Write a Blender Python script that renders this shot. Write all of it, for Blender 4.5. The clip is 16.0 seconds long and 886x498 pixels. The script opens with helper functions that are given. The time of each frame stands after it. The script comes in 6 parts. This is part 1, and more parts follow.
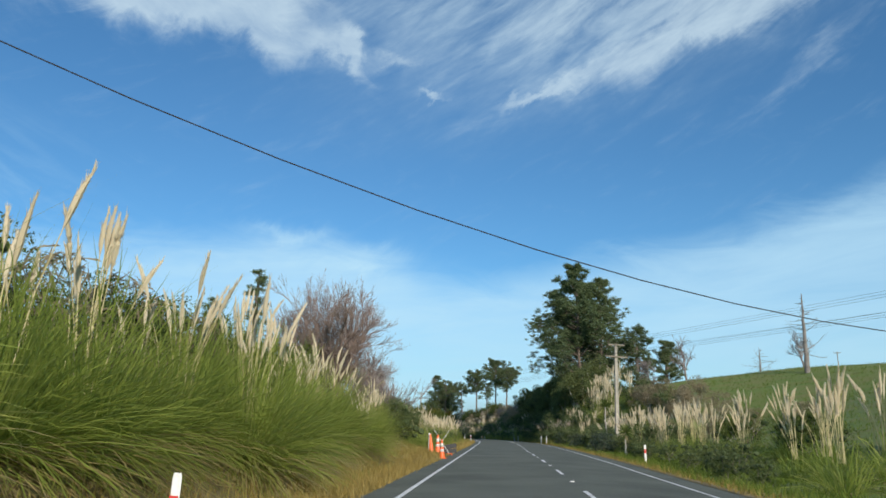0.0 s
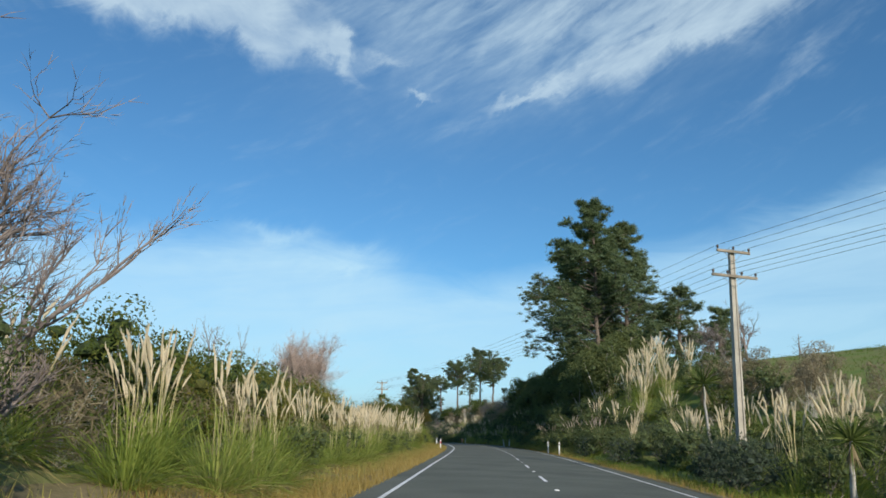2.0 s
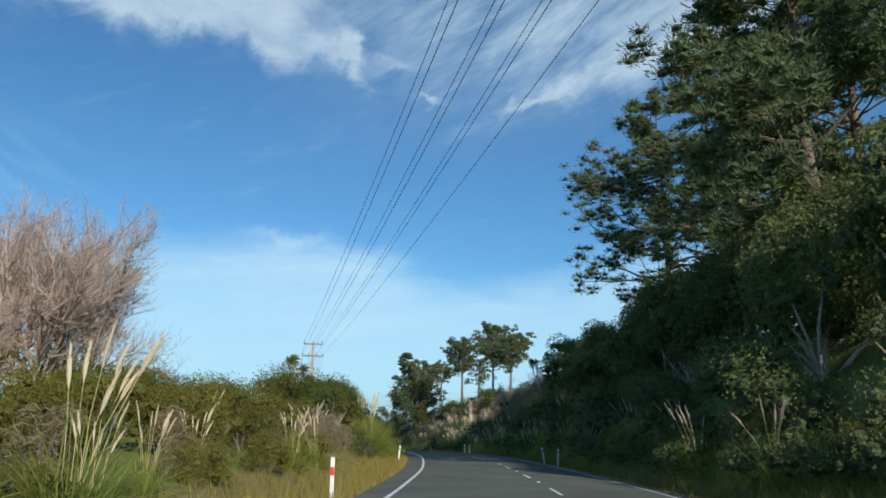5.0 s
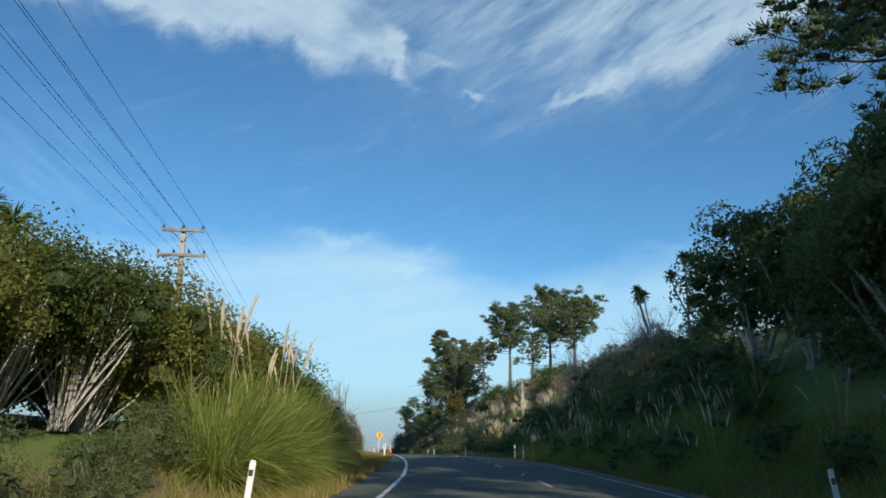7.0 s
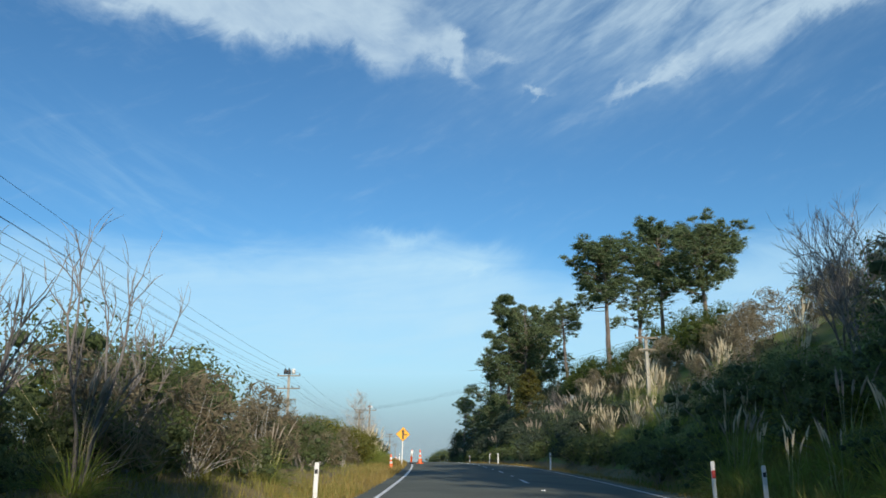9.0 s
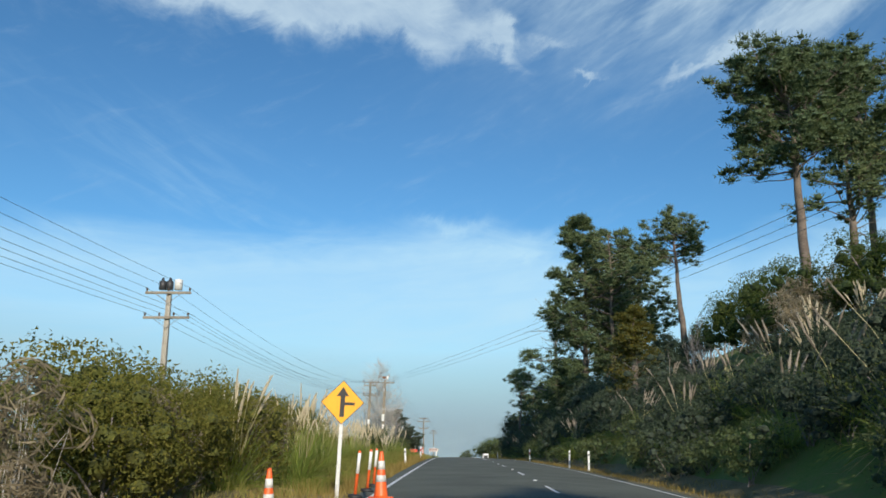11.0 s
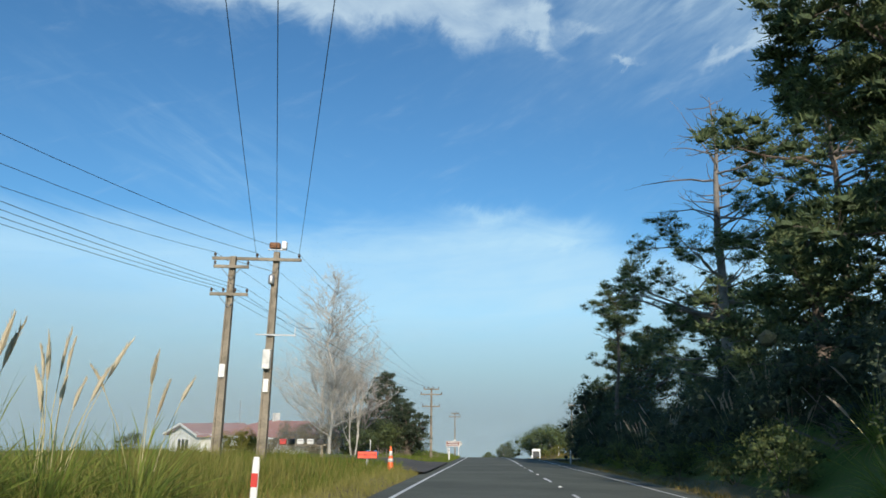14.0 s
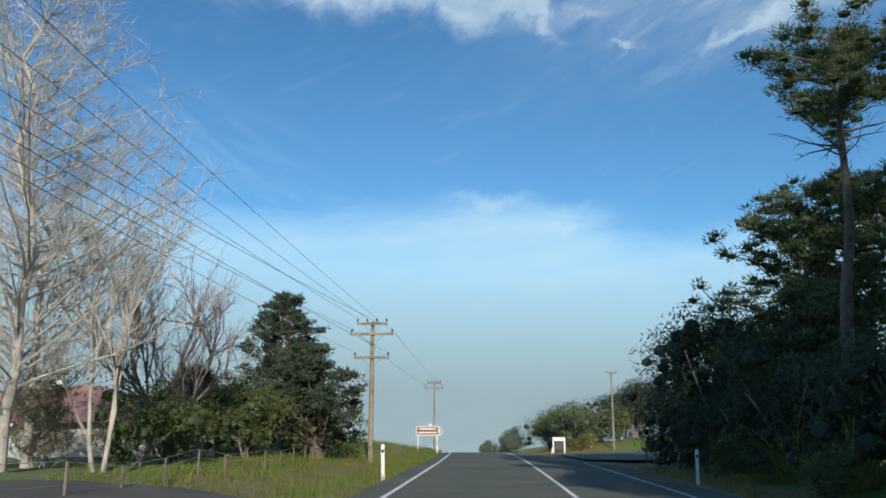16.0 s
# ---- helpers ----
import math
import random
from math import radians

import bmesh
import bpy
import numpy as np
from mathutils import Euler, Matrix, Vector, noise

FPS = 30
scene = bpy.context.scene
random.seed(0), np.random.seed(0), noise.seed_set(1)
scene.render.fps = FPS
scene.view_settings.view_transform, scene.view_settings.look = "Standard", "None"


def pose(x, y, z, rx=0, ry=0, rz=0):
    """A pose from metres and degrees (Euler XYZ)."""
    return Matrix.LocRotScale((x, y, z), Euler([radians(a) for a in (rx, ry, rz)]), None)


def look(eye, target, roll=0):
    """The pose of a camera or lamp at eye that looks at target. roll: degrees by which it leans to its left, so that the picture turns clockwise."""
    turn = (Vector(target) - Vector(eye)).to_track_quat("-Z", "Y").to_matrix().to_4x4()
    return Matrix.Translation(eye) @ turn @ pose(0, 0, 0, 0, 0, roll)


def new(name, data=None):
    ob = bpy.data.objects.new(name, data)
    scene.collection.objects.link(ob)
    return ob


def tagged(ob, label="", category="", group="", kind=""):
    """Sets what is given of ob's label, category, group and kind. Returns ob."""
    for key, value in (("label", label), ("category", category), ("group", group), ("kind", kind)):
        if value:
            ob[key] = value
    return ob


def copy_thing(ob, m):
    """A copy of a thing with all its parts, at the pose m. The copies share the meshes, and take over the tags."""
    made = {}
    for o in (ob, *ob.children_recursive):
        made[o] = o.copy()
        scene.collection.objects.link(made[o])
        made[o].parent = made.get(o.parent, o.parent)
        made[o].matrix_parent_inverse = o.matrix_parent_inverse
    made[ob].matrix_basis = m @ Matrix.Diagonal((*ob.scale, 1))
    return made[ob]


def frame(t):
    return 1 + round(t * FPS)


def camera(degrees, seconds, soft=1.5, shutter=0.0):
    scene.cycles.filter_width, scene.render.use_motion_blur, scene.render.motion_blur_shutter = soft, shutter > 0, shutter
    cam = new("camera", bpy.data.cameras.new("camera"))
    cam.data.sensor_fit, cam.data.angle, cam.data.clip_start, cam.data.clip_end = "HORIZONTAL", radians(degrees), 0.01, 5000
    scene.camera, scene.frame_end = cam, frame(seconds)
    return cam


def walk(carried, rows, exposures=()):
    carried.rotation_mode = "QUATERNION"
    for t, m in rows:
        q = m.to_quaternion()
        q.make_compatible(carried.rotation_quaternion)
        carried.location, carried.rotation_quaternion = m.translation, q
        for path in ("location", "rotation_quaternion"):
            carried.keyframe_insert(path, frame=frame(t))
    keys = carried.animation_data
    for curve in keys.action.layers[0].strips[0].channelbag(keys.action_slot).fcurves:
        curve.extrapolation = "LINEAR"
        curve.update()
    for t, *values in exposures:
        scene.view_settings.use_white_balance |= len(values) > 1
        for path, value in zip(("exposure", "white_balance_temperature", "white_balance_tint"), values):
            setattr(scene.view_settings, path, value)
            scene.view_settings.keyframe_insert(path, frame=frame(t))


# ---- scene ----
cam = camera(60.60, 16.0, soft=1.65, shutter=0.0)
# seconds, eye, target, roll
PATH = [
    (0.0, (0.000, -0.000, 1.400), (-1.151, 19.378, 6.215), 0.224),
    (0.5, (0.110, 9.993, 1.480), (-0.844, 29.379, 6.304), 0.432),
    (1.0, (0.256, 19.989, 1.571), (-0.599, 39.375, 6.412), 0.577),
    (1.5, (0.454, 29.982, 1.670), (-0.360, 49.367, 6.523), 0.620),
    (2.0, (0.653, 39.991, 1.766), (-0.155, 59.378, 6.612), 0.584),
    (2.5, (0.820, 50.066, 1.842), (-0.014, 69.456, 6.674), 0.550),
    (3.0, (0.958, 60.128, 1.912), (0.069, 79.515, 6.742), 0.558),
    (3.5, (1.062, 70.170, 1.971), (0.124, 89.551, 6.819), 0.512),
    (4.0, (1.138, 80.197, 2.023), (0.154, 99.569, 6.897), 0.446),
    (4.5, (1.184, 90.209, 2.067), (0.146, 109.571, 6.971), 0.386),
    (5.0, (1.186, 100.206, 2.106), (0.065, 119.558, 7.033), 0.348),
    (5.5, (1.118, 110.188, 2.141), (-0.155, 129.528, 7.076), 0.341),
    (6.0, (0.931, 120.148, 2.173), (-0.618, 139.471, 7.095), 0.370),
    (6.5, (0.580, 130.026, 2.186), (-1.330, 149.325, 7.072), 0.384),
    (7.0, (0.012, 139.853, 2.206), (-2.335, 159.112, 7.064), 0.358),
    (7.5, (-0.763, 149.672, 2.275), (-3.548, 168.874, 7.126), 0.241),
    (8.0, (-1.751, 159.457, 2.362), (-4.956, 178.595, 7.204), 0.032),
    (8.5, (-2.957, 169.210, 2.429), (-6.574, 188.280, 7.249), -0.168),
    (9.0, (-4.373, 178.938, 2.450), (-8.403, 197.932, 7.243), -0.280),
    (9.5, (-5.963, 188.625, 2.421), (-10.380, 207.549, 7.152), -0.247),
    (10.0, (-7.736, 198.255, 2.348), (-12.519, 217.110, 6.995), -0.121),
    (10.5, (-9.677, 207.843, 2.242), (-14.784, 226.636, 6.798), 0.034),
    (11.0, (-11.768, 217.407, 2.109), (-17.148, 236.142, 6.587), 0.164),
    (11.5, (-13.984, 226.965, 1.959), (-19.591, 245.645, 6.388), 0.206),
    (12.0, (-16.332, 236.463, 1.794), (-22.150, 255.082, 6.207), 0.127),
    (12.5, (-18.826, 245.998, 1.583), (-24.826, 264.570, 5.954), 0.077),
    (13.0, (-21.441, 255.674, 1.330), (-27.601, 274.205, 5.648), 0.143),
    (13.5, (-24.121, 265.372, 1.043), (-30.380, 283.884, 5.300), 0.236),
    (14.0, (-26.816, 275.072, 0.743), (-33.124, 293.581, 4.941), 0.311),
    (14.5, (-29.446, 284.722, 0.427), (-35.761, 303.243, 4.561), 0.315),
    (15.0, (-31.971, 293.946, 0.100), (-38.270, 312.492, 4.148), 0.259),
    (15.5, (-34.410, 302.906, -0.251), (-40.713, 321.474, 3.685), 0.165),
    (16.0, (-36.825, 311.740, -0.611), (-43.147, 330.324, 3.217), 0.050),
]
walk(cam, [(t, look(eye, target, roll)) for t, eye, target, roll in PATH])

# ---- daylight ----
SUN_EL, SUN_AZ = radians(24), radians(154.5)      # azimuth from +y towards +x
world = bpy.data.worlds.new("sky")
scene.world = world
world.use_nodes = True
wt = world.node_tree
wt.nodes.clear()


def wn(kind, **sets):
    n = wt.nodes.new(kind)
    for k, v in sets.items():
        if k == "op":
            n.operation = v
        elif k == "typ":
            n.sky_type = v
        else:
            n.inputs[k].default_value = v
    return n


def wmath(op, a, b=0.0, clamp=False):
    n = wt.nodes.new("ShaderNodeMath")
    n.operation, n.use_clamp = op, clamp
    for i, v in enumerate((a, b)):
        if isinstance(v, (int, float)):
            n.inputs[i].default_value = v
        else:
            wt.links.new(v, n.inputs[i])
    return n.outputs[0]


sky = wt.nodes.new("ShaderNodeTexSky")
sky.sky_type, sky.sun_disc = "NISHITA", False
sky.sun_elevation, sky.sun_rotation = SUN_EL, SUN_AZ
sky.air_density, sky.dust_density, sky.ozone_density, sky.altitude = 1.0, 0.3, 2.2, 50
tc = wt.nodes.new("ShaderNodeTexCoord")
sep = wt.nodes.new("ShaderNodeSeparateXYZ")
wt.links.new(tc.outputs["Generated"], sep.inputs[0])
AZ = wmath("MULTIPLY", wmath("ARCTAN2", sep.outputs[0], sep.outputs[1]), 57.2958)
EL = wmath("MULTIPLY", wmath("ARCSINE", sep.outputs[2]), 57.2958)


def strands(turn, along, across, detail=8, rough=0.6, dist=0.7):
    """Noise drawn out along one slope of the sky: turn in degrees, sizes in degrees."""
    co, si = math.cos(radians(turn)), math.sin(radians(turn))
    v = wt.nodes.new("ShaderNodeCombineXYZ")
    wt.links.new(wmath("DIVIDE", wmath("ADD", wmath("MULTIPLY", AZ, co), wmath("MULTIPLY", EL, si)), along), v.inputs[0])
    wt.links.new(wmath("DIVIDE", wmath("SUBTRACT", wmath("MULTIPLY", EL, co), wmath("MULTIPLY", AZ, si)), across), v.inputs[1])
    n = wn("ShaderNodeTexNoise", Scale=1.0, Detail=detail, Roughness=rough, Distortion=dist)
    wt.links.new(v.outputs[0], n.inputs["Vector"])
    return n.outputs[0]


def centred(tex, gain):
    return wmath("MULTIPLY", wmath("SUBTRACT", tex, 0.5), gain)


def step_up(x, low, high):
    n = wt.nodes.new("ShaderNodeMapRange")
    n.interpolation_type = "SMOOTHSTEP"
    n.inputs["From Min"].default_value, n.inputs["From Max"].default_value = low, high
    wt.links.new(x, n.inputs["Value"])
    return n.outputs[0]


AZW = wmath("ADD", AZ, centred(strands(0, 5.0, 3.5, 6, 0.62), 6.0))
ELW = wmath("ADD", EL, centred(strands(35, 5.5, 4.0, 6, 0.62), 4.5))


def puff(a, e, ra, re, tilt, weight=1.0):
    """One soft stretch of cloud: azimuth, elevation, half-widths and slope in degrees."""
    c, s = math.cos(radians(tilt)), math.sin(radians(tilt))
    da, de = wmath("SUBTRACT", AZW, a), wmath("SUBTRACT", ELW, e)
    p = wmath("DIVIDE", wmath("ADD", wmath("MULTIPLY", da, c), wmath("MULTIPLY", de, s)), ra)
    q = wmath("DIVIDE", wmath("SUBTRACT", wmath("MULTIPLY", de, c), wmath("MULTIPLY", da, s)), re)
    r = wmath("ADD", wmath("MULTIPLY", p, p), wmath("MULTIPLY", q, q))
    return wmath("MULTIPLY", wmath("EXPONENT", wmath("MULTIPLY", r, -1.0)), weight)


def mass(puffs):
    out = puff(*puffs[0])
    for q in puffs[1:]:
        out = wmath("ADD", out, puff(*q))
    return out


# the two ragged banks of high cloud, and the thin sheet between them
left_mass = mass([(-30, 30.6, 8.0, 1.9, 3), (-21, 30.6, 7.0, 2.1, 0), (-17.0, 28.3, 2.8, 1.3, -20, 0.8), (-13.0, 28.6, 2.6, 1.1, -12, 0.8), (-38, 33.0, 16, 3.6, 5),
                  (-10.8, 27.9, 2.2, 0.9, -55, 0.8), (-7.0, 27.6, 2.0, 0.6, 8, 0.7), (-4.7, 25.2, 1.3, 0.33, 10, 0.8), (-22, 37, 20, 4.5, 0)])
right_mass = mass([(4.3, 25.7, 3.5, 0.55, 21), (10.5, 27.2, 4.6, 1.1, 16, 0.85), (17.5, 28.6, 5.5, 1.3, 12), (5.8, 30.2, 5.0, 1.5, 10, 0.6), (11.5, 25.9, 3.6, 1.1, 8, 0.42),
                   (25, 25.4, 5.0, 1.2, 26, 0.45), (22, 31.4, 9.0, 2.2, 8), (8, 37, 26, 4.5, 0)])
left_tex = wmath("ADD", wmath("MULTIPLY", strands(-4, 6.0, 3.0, 9, 0.6, 0.6), 0.6), wmath("MULTIPLY", strands(-20, 2.6, 1.3, 8, 0.6, 0.4), 0.4))
right_tex = wmath("ADD", wmath("MULTIPLY", strands(20, 7.0, 1.9, 9, 0.6, 0.6), 0.6), wmath("MULTIPLY", strands(27, 3.6, 0.8, 8, 0.6, 0.4), 0.4))
low_l = step_up(wmath("ADD", wmath("MINIMUM", left_mass, 1.1), centred(left_tex, 1.45)), 0.05, 1.45)
low_r = step_up(wmath("ADD", wmath("MINIMUM", right_mass, 1.1), centred(right_tex, 1.9)), 0.02, 1.55)
between = wmath("MULTIPLY", mass([(-4, 31.5, 13, 3.6, 0), (8, 28.5, 16, 4.2, 8)]), step_up(right_tex, 0.15, 0.75))
cover = wmath("MAXIMUM", low_l, wmath("MULTIPLY", low_r, 0.9))
# the pale sheet low over the land, with a distinct upper edge
edge_ramp = wt.nodes.new("ShaderNodeValToRGB")
rise = [(-60, 15.0), (-40, 13.6), (-29, 14.3), (-20, 14.9), (-15.4, 15.7), (-9.7, 14.6), (-5.5, 12.6), (1, 11.8), (8, 13.8), (16, 14.9), (23, 16.0), (31, 18.0)]
wt.links.new(wmath("DIVIDE", wmath("ADD", AZ, 60.0), 120.0), edge_ramp.inputs[0])
for k, (a, e) in enumerate(rise):
    el_ = edge_ramp.color_ramp.elements[k] if k < 2 else edge_ramp.color_ramp.elements.new((a + 60) / 120)
    el_.position, el_.color = (a + 60) / 120, (e / 30, e / 30, e / 30, 1)
edge_ramp.color_ramp.interpolation = "B_SPLINE"
streaks = strands(4, 12.0, 2.2, 8, 0.6, 0.6)
under = wmath("SUBTRACT", wmath("ADD", wmath("MULTIPLY", edge_ramp.outputs[0], 30.0), centred(strands(-6, 9, 2.6, 7, 0.6), 4.0)), EL)
veil = wmath("MULTIPLY", step_up(under, -0.6, 3.2), wmath("ADD", wmath("MULTIPLY", streaks, 0.7), 0.35))
bright = mass([(-15.4, 14.8, 3.2, 0.55, -8, 0.7), (-8.5, 12.9, 3.0, 0.9, -10, 0.6), (-13, 13.3, 7, 1.3, -4, 0.4), (-12, 9.0, 10, 1.6, 2, 0.3)])
thin = wmath("ADD", wmath("MULTIPLY", veil, 0.95), wmath("MULTIPLY", bright, 0.5), clamp=True)
fine = strands(-24, 9.0, 1.5, 8, 0.62, 0.6)
cirrus = wmath("MULTIPLY", mass([(-38, 19, 10, 3.0, -20, 0.8), (-27.4, 19.3, 0.8, 0.35, 0, 1.0), (-34, 15.5, 9, 1.6, -18, 0.8)]), step_up(fine, 0.38, 0.75))
mist = wmath("POWER", wmath("SUBTRACT", 1.0, wmath("DIVIDE", wmath("MAXIMUM", EL, 0.0), 11.0), clamp=True), 1.6)


def over(under, colour, alpha, strength):
    m = wt.nodes.new("ShaderNodeMix")
    m.data_type = "RGBA"
    wt.links.new(wmath("MULTIPLY", alpha, strength, clamp=True), m.inputs[0])
    wt.links.new(under, m.inputs[6])
    m.inputs[7].default_value = (*colour, 1)
    return m.outputs[2]


SKY_GAIN = 0.112
tone = wt.nodes.new("ShaderNodeMix")
tone.data_type, tone.blend_type = "RGBA", "MULTIPLY"
tone.inputs[0].default_value = 1.0
wt.links.new(sky.outputs[0], tone.inputs[6])
tone.inputs[7].default_value = (0.51, 0.91, 1.13, 1)
c = over(tone.outputs[2], (4.7, 7.1, 8.6), wmath("MAXIMUM", thin, wmath("MULTIPLY", cirrus, 0.15)), 0.95)
c = over(c, (3.7, 6.0, 7.1), mist, 0.6)
c = over(c, (4.3, 5.9, 7.2), between, 0.5)
c = over(c, (5.5, 6.9, 7.8), cover, 0.80)
bg = wt.nodes.new("ShaderNodeBackground")
bg.inputs[1].default_value = SKY_GAIN
wt.links.new(c, bg.inputs[0])
wo = wt.nodes.new("ShaderNodeOutputWorld")
wt.links.new(bg.outputs[0], wo.inputs[0])

sun = new("sun", bpy.data.lights.new("sun", "SUN"))
sun.data.energy, sun.data.angle, sun.data.color = 5.0, radians(0.6), (1.0, 0.90, 0.76)
sun.matrix_world = look((0, 0, 0), (-math.sin(SUN_AZ) * math.cos(SUN_EL), -math.cos(SUN_AZ) * math.cos(SUN_EL), -math.sin(SUN_EL)))
scene.view_settings.exposure = 0.0

# ---- materials ----


def base_mat(name):
    m = bpy.data.materials.new(name)
    m.use_nodes = True
    return m, m.node_tree, m.node_tree.nodes["Principled BSDF"]


def surface(name, a, b, rough=0.8, scale=3.0, fine=30.0, metal=0.0, bump=0.2, spread=0.0, third=None, obj=True):
    """Two colours mixed by coarse and fine noise, with relief; spread: how much pieces differ."""
    m, t, p = base_mat(name)
    co = t.nodes.new("ShaderNodeTexCoord")
    n1 = t.nodes.new("ShaderNodeTexNoise")
    n1.inputs["Scale"].default_value, n1.inputs["Detail"].default_value = scale, 6
    n2 = t.nodes.new("ShaderNodeTexNoise")
    n2.inputs["Scale"].default_value, n2.inputs["Detail"].default_value = fine, 4
    for n in (n1, n2):
        t.links.new(co.outputs["Object"], n.inputs["Vector"])
    mixf = t.nodes.new("ShaderNodeMath")
    mixf.operation = "MULTIPLY_ADD"
    t.links.new(n2.outputs[0], mixf.inputs[0])
    mixf.inputs[1].default_value = 0.7
    t.links.new(n1.outputs[0], mixf.inputs[2])
    ramp = t.nodes.new("ShaderNodeValToRGB")
    ramp.color_ramp.elements[0].position, ramp.color_ramp.elements[1].position = 0.55, 1.1
    ramp.color_ramp.elements[0].color, ramp.color_ramp.elements[1].color = (*a, 1), (*b, 1)
    if third:
        e = ramp.color_ramp.elements.new(0.72)
        e.color = (*third, 1)
    t.links.new(mixf.outputs[0], ramp.inputs[0])
    out = ramp.outputs[0]
    if spread:
        oi = t.nodes.new("ShaderNodeObjectInfo")
        hv = t.nodes.new("ShaderNodeHueSaturation")
        mr = t.nodes.new("ShaderNodeMapRange")
        mr.inputs["To Min"].default_value, mr.inputs["To Max"].default_value = 1 - spread, 1 + spread
        t.links.new(oi.outputs["Random"], mr.inputs["Value"])
        t.links.new(mr.outputs[0], hv.inputs["Value"])
        t.links.new(out, hv.inputs["Color"])
        out = hv.outputs[0]
    t.links.new(out, p.inputs["Base Color"])
    p.inputs["Roughness"].default_value, p.inputs["Metallic"].default_value = rough, metal
    if bump:
        bp = t.nodes.new("ShaderNodeBump")
        bp.inputs["Strength"].default_value, bp.inputs["Distance"].default_value = bump, 0.02
        t.links.new(n2.outputs[0], bp.inputs["Height"])
        t.links.new(bp.outputs[0], p.inputs["Normal"])
    return m


def leafy(name, a, b, c, trans=0.35, rough=0.7):
    """Leaves or blades: three colours spread over the single blades and over the plants, partly let through."""
    m, t, p = base_mat(name)
    ge = t.nodes.new("ShaderNodeNewGeometry")
    oi = t.nodes.new("ShaderNodeObjectInfo")
    mx = t.nodes.new("ShaderNodeMath")
    mx.operation = "MULTIPLY_ADD"
    t.links.new(oi.outputs["Random"], mx.inputs[0])
    mx.inputs[1].default_value = 0.35
    sc = t.nodes.new("ShaderNodeMath")
    sc.operation = "MULTIPLY"
    t.links.new(ge.outputs["Random Per Island"], sc.inputs[0])
    sc.inputs[1].default_value = 0.65
    t.links.new(sc.outputs[0], mx.inputs[2])
    ramp = t.nodes.new("ShaderNodeValToRGB")
    ramp.color_ramp.elements[0].color, ramp.color_ramp.elements[1].color = (*a, 1), (*c, 1)
    e = ramp.color_ramp.elements.new(0.55)
    e.color = (*b, 1)
    t.links.new(mx.outputs[0], ramp.inputs[0])
    t.links.new(ramp.outputs[0], p.inputs["Base Color"])
    p.inputs["Roughness"].default_value = rough
    p.inputs["Specular IOR Level"].default_value = 0.14
    tr = t.nodes.new("ShaderNodeBsdfTranslucent")
    t.links.new(ramp.outputs[0], tr.inputs[0])
    ms = t.nodes.new("ShaderNodeMixShader")
    ms.inputs[0].default_value = trans
    t.links.new(p.outputs[0], ms.inputs[1])
    t.links.new(tr.outputs[0], ms.inputs[2])
    t.links.new(ms.outputs[0], t.nodes["Material Output"].inputs[0])
    return m


ASPHALT = surface("asphalt", (0.052, 0.060, 0.046), (0.112, 0.125, 0.098), 0.92, 0.35, 60, bump=0.35)
SHOULDER = surface("worn_seal", (0.045, 0.043, 0.040), (0.10, 0.092, 0.08), 0.9, 0.8, 40, bump=0.5)
LINE = surface("road_paint", (0.48, 0.48, 0.46), (0.80, 0.80, 0.78), 0.6, 1.2, 25, bump=0.15)
SOIL = surface("soil_and_turf", (0.065, 0.115, 0.014), (0.16, 0.16, 0.045), 0.95, 0.35, 8, bump=0.5, third=(0.11, 0.175, 0.024))
VERGESOIL = surface("dry_verge_soil", (0.10, 0.078, 0.035), (0.22, 0.17, 0.085), 0.95, 0.6, 9, bump=0.6, third=(0.15, 0.125, 0.05))
WHITE = surface("white_plastic", (0.62, 0.62, 0.60), (0.80, 0.80, 0.78), 0.5, 4, 30, bump=0.05)
OLDWHITE = surface("weathered_white_paint", (0.45, 0.45, 0.42), (0.75, 0.75, 0.72), 0.6, 3, 20, bump=0.1)
RED = surface("red_reflector", (0.45, 0.03, 0.03), (0.60, 0.06, 0.05), 0.4, 6, 40, bump=0.05)
ORANGE = surface("orange_plastic", (0.75, 0.10, 0.02), (0.90, 0.17, 0.04), 0.45, 3, 30, bump=0.05)
ORANGERED = surface("fluorescent_sheeting", (0.85, 0.06, 0.03), (0.95, 0.12, 0.06), 0.5, 3, 30, bump=0.03)
YELLOW = surface("yellow_sheeting", (0.80, 0.34, 0.005), (0.88, 0.42, 0.01), 0.45, 2, 20, bump=0.03)
BLACK = surface("black_sheeting", (0.012, 0.012, 0.013), (0.03, 0.03, 0.03), 0.6, 4, 30, bump=0.05)
GREYBACK = surface("dark_sign_back", (0.02, 0.022, 0.025), (0.05, 0.052, 0.055), 0.5, 3, 30, bump=0.05)
BROWN = surface("brown_sheeting", (0.16, 0.05, 0.035), (0.22, 0.075, 0.05), 0.5, 2, 20, bump=0.03)
TIMBER = surface("weathered_timber", (0.10, 0.085, 0.06), (0.30, 0.26, 0.20), 0.85, 2.0, 18, bump=0.5)
CONCRETE = surface("pole_concrete", (0.24, 0.22, 0.18), (0.42, 0.39, 0.33), 0.85, 1.2, 20, bump=0.3)
STEEL = surface("galvanised_steel", (0.30, 0.31, 0.32), (0.50, 0.51, 0.52), 0.45, 3, 30, 0.7, bump=0.05)
CERAMIC = surface("insulator_glaze", (0.05, 0.035, 0.03), (0.12, 0.09, 0.07), 0.3, 4, 30, bump=0.0)
WIRE = surface("wire", (0.02, 0.02, 0.022), (0.04, 0.04, 0.045), 0.6, 4, 30, bump=0.0)
RUST = surface("rusty_steel", (0.12, 0.05, 0.025), (0.28, 0.14, 0.07), 0.8, 6, 40, 0.2, bump=0.3)
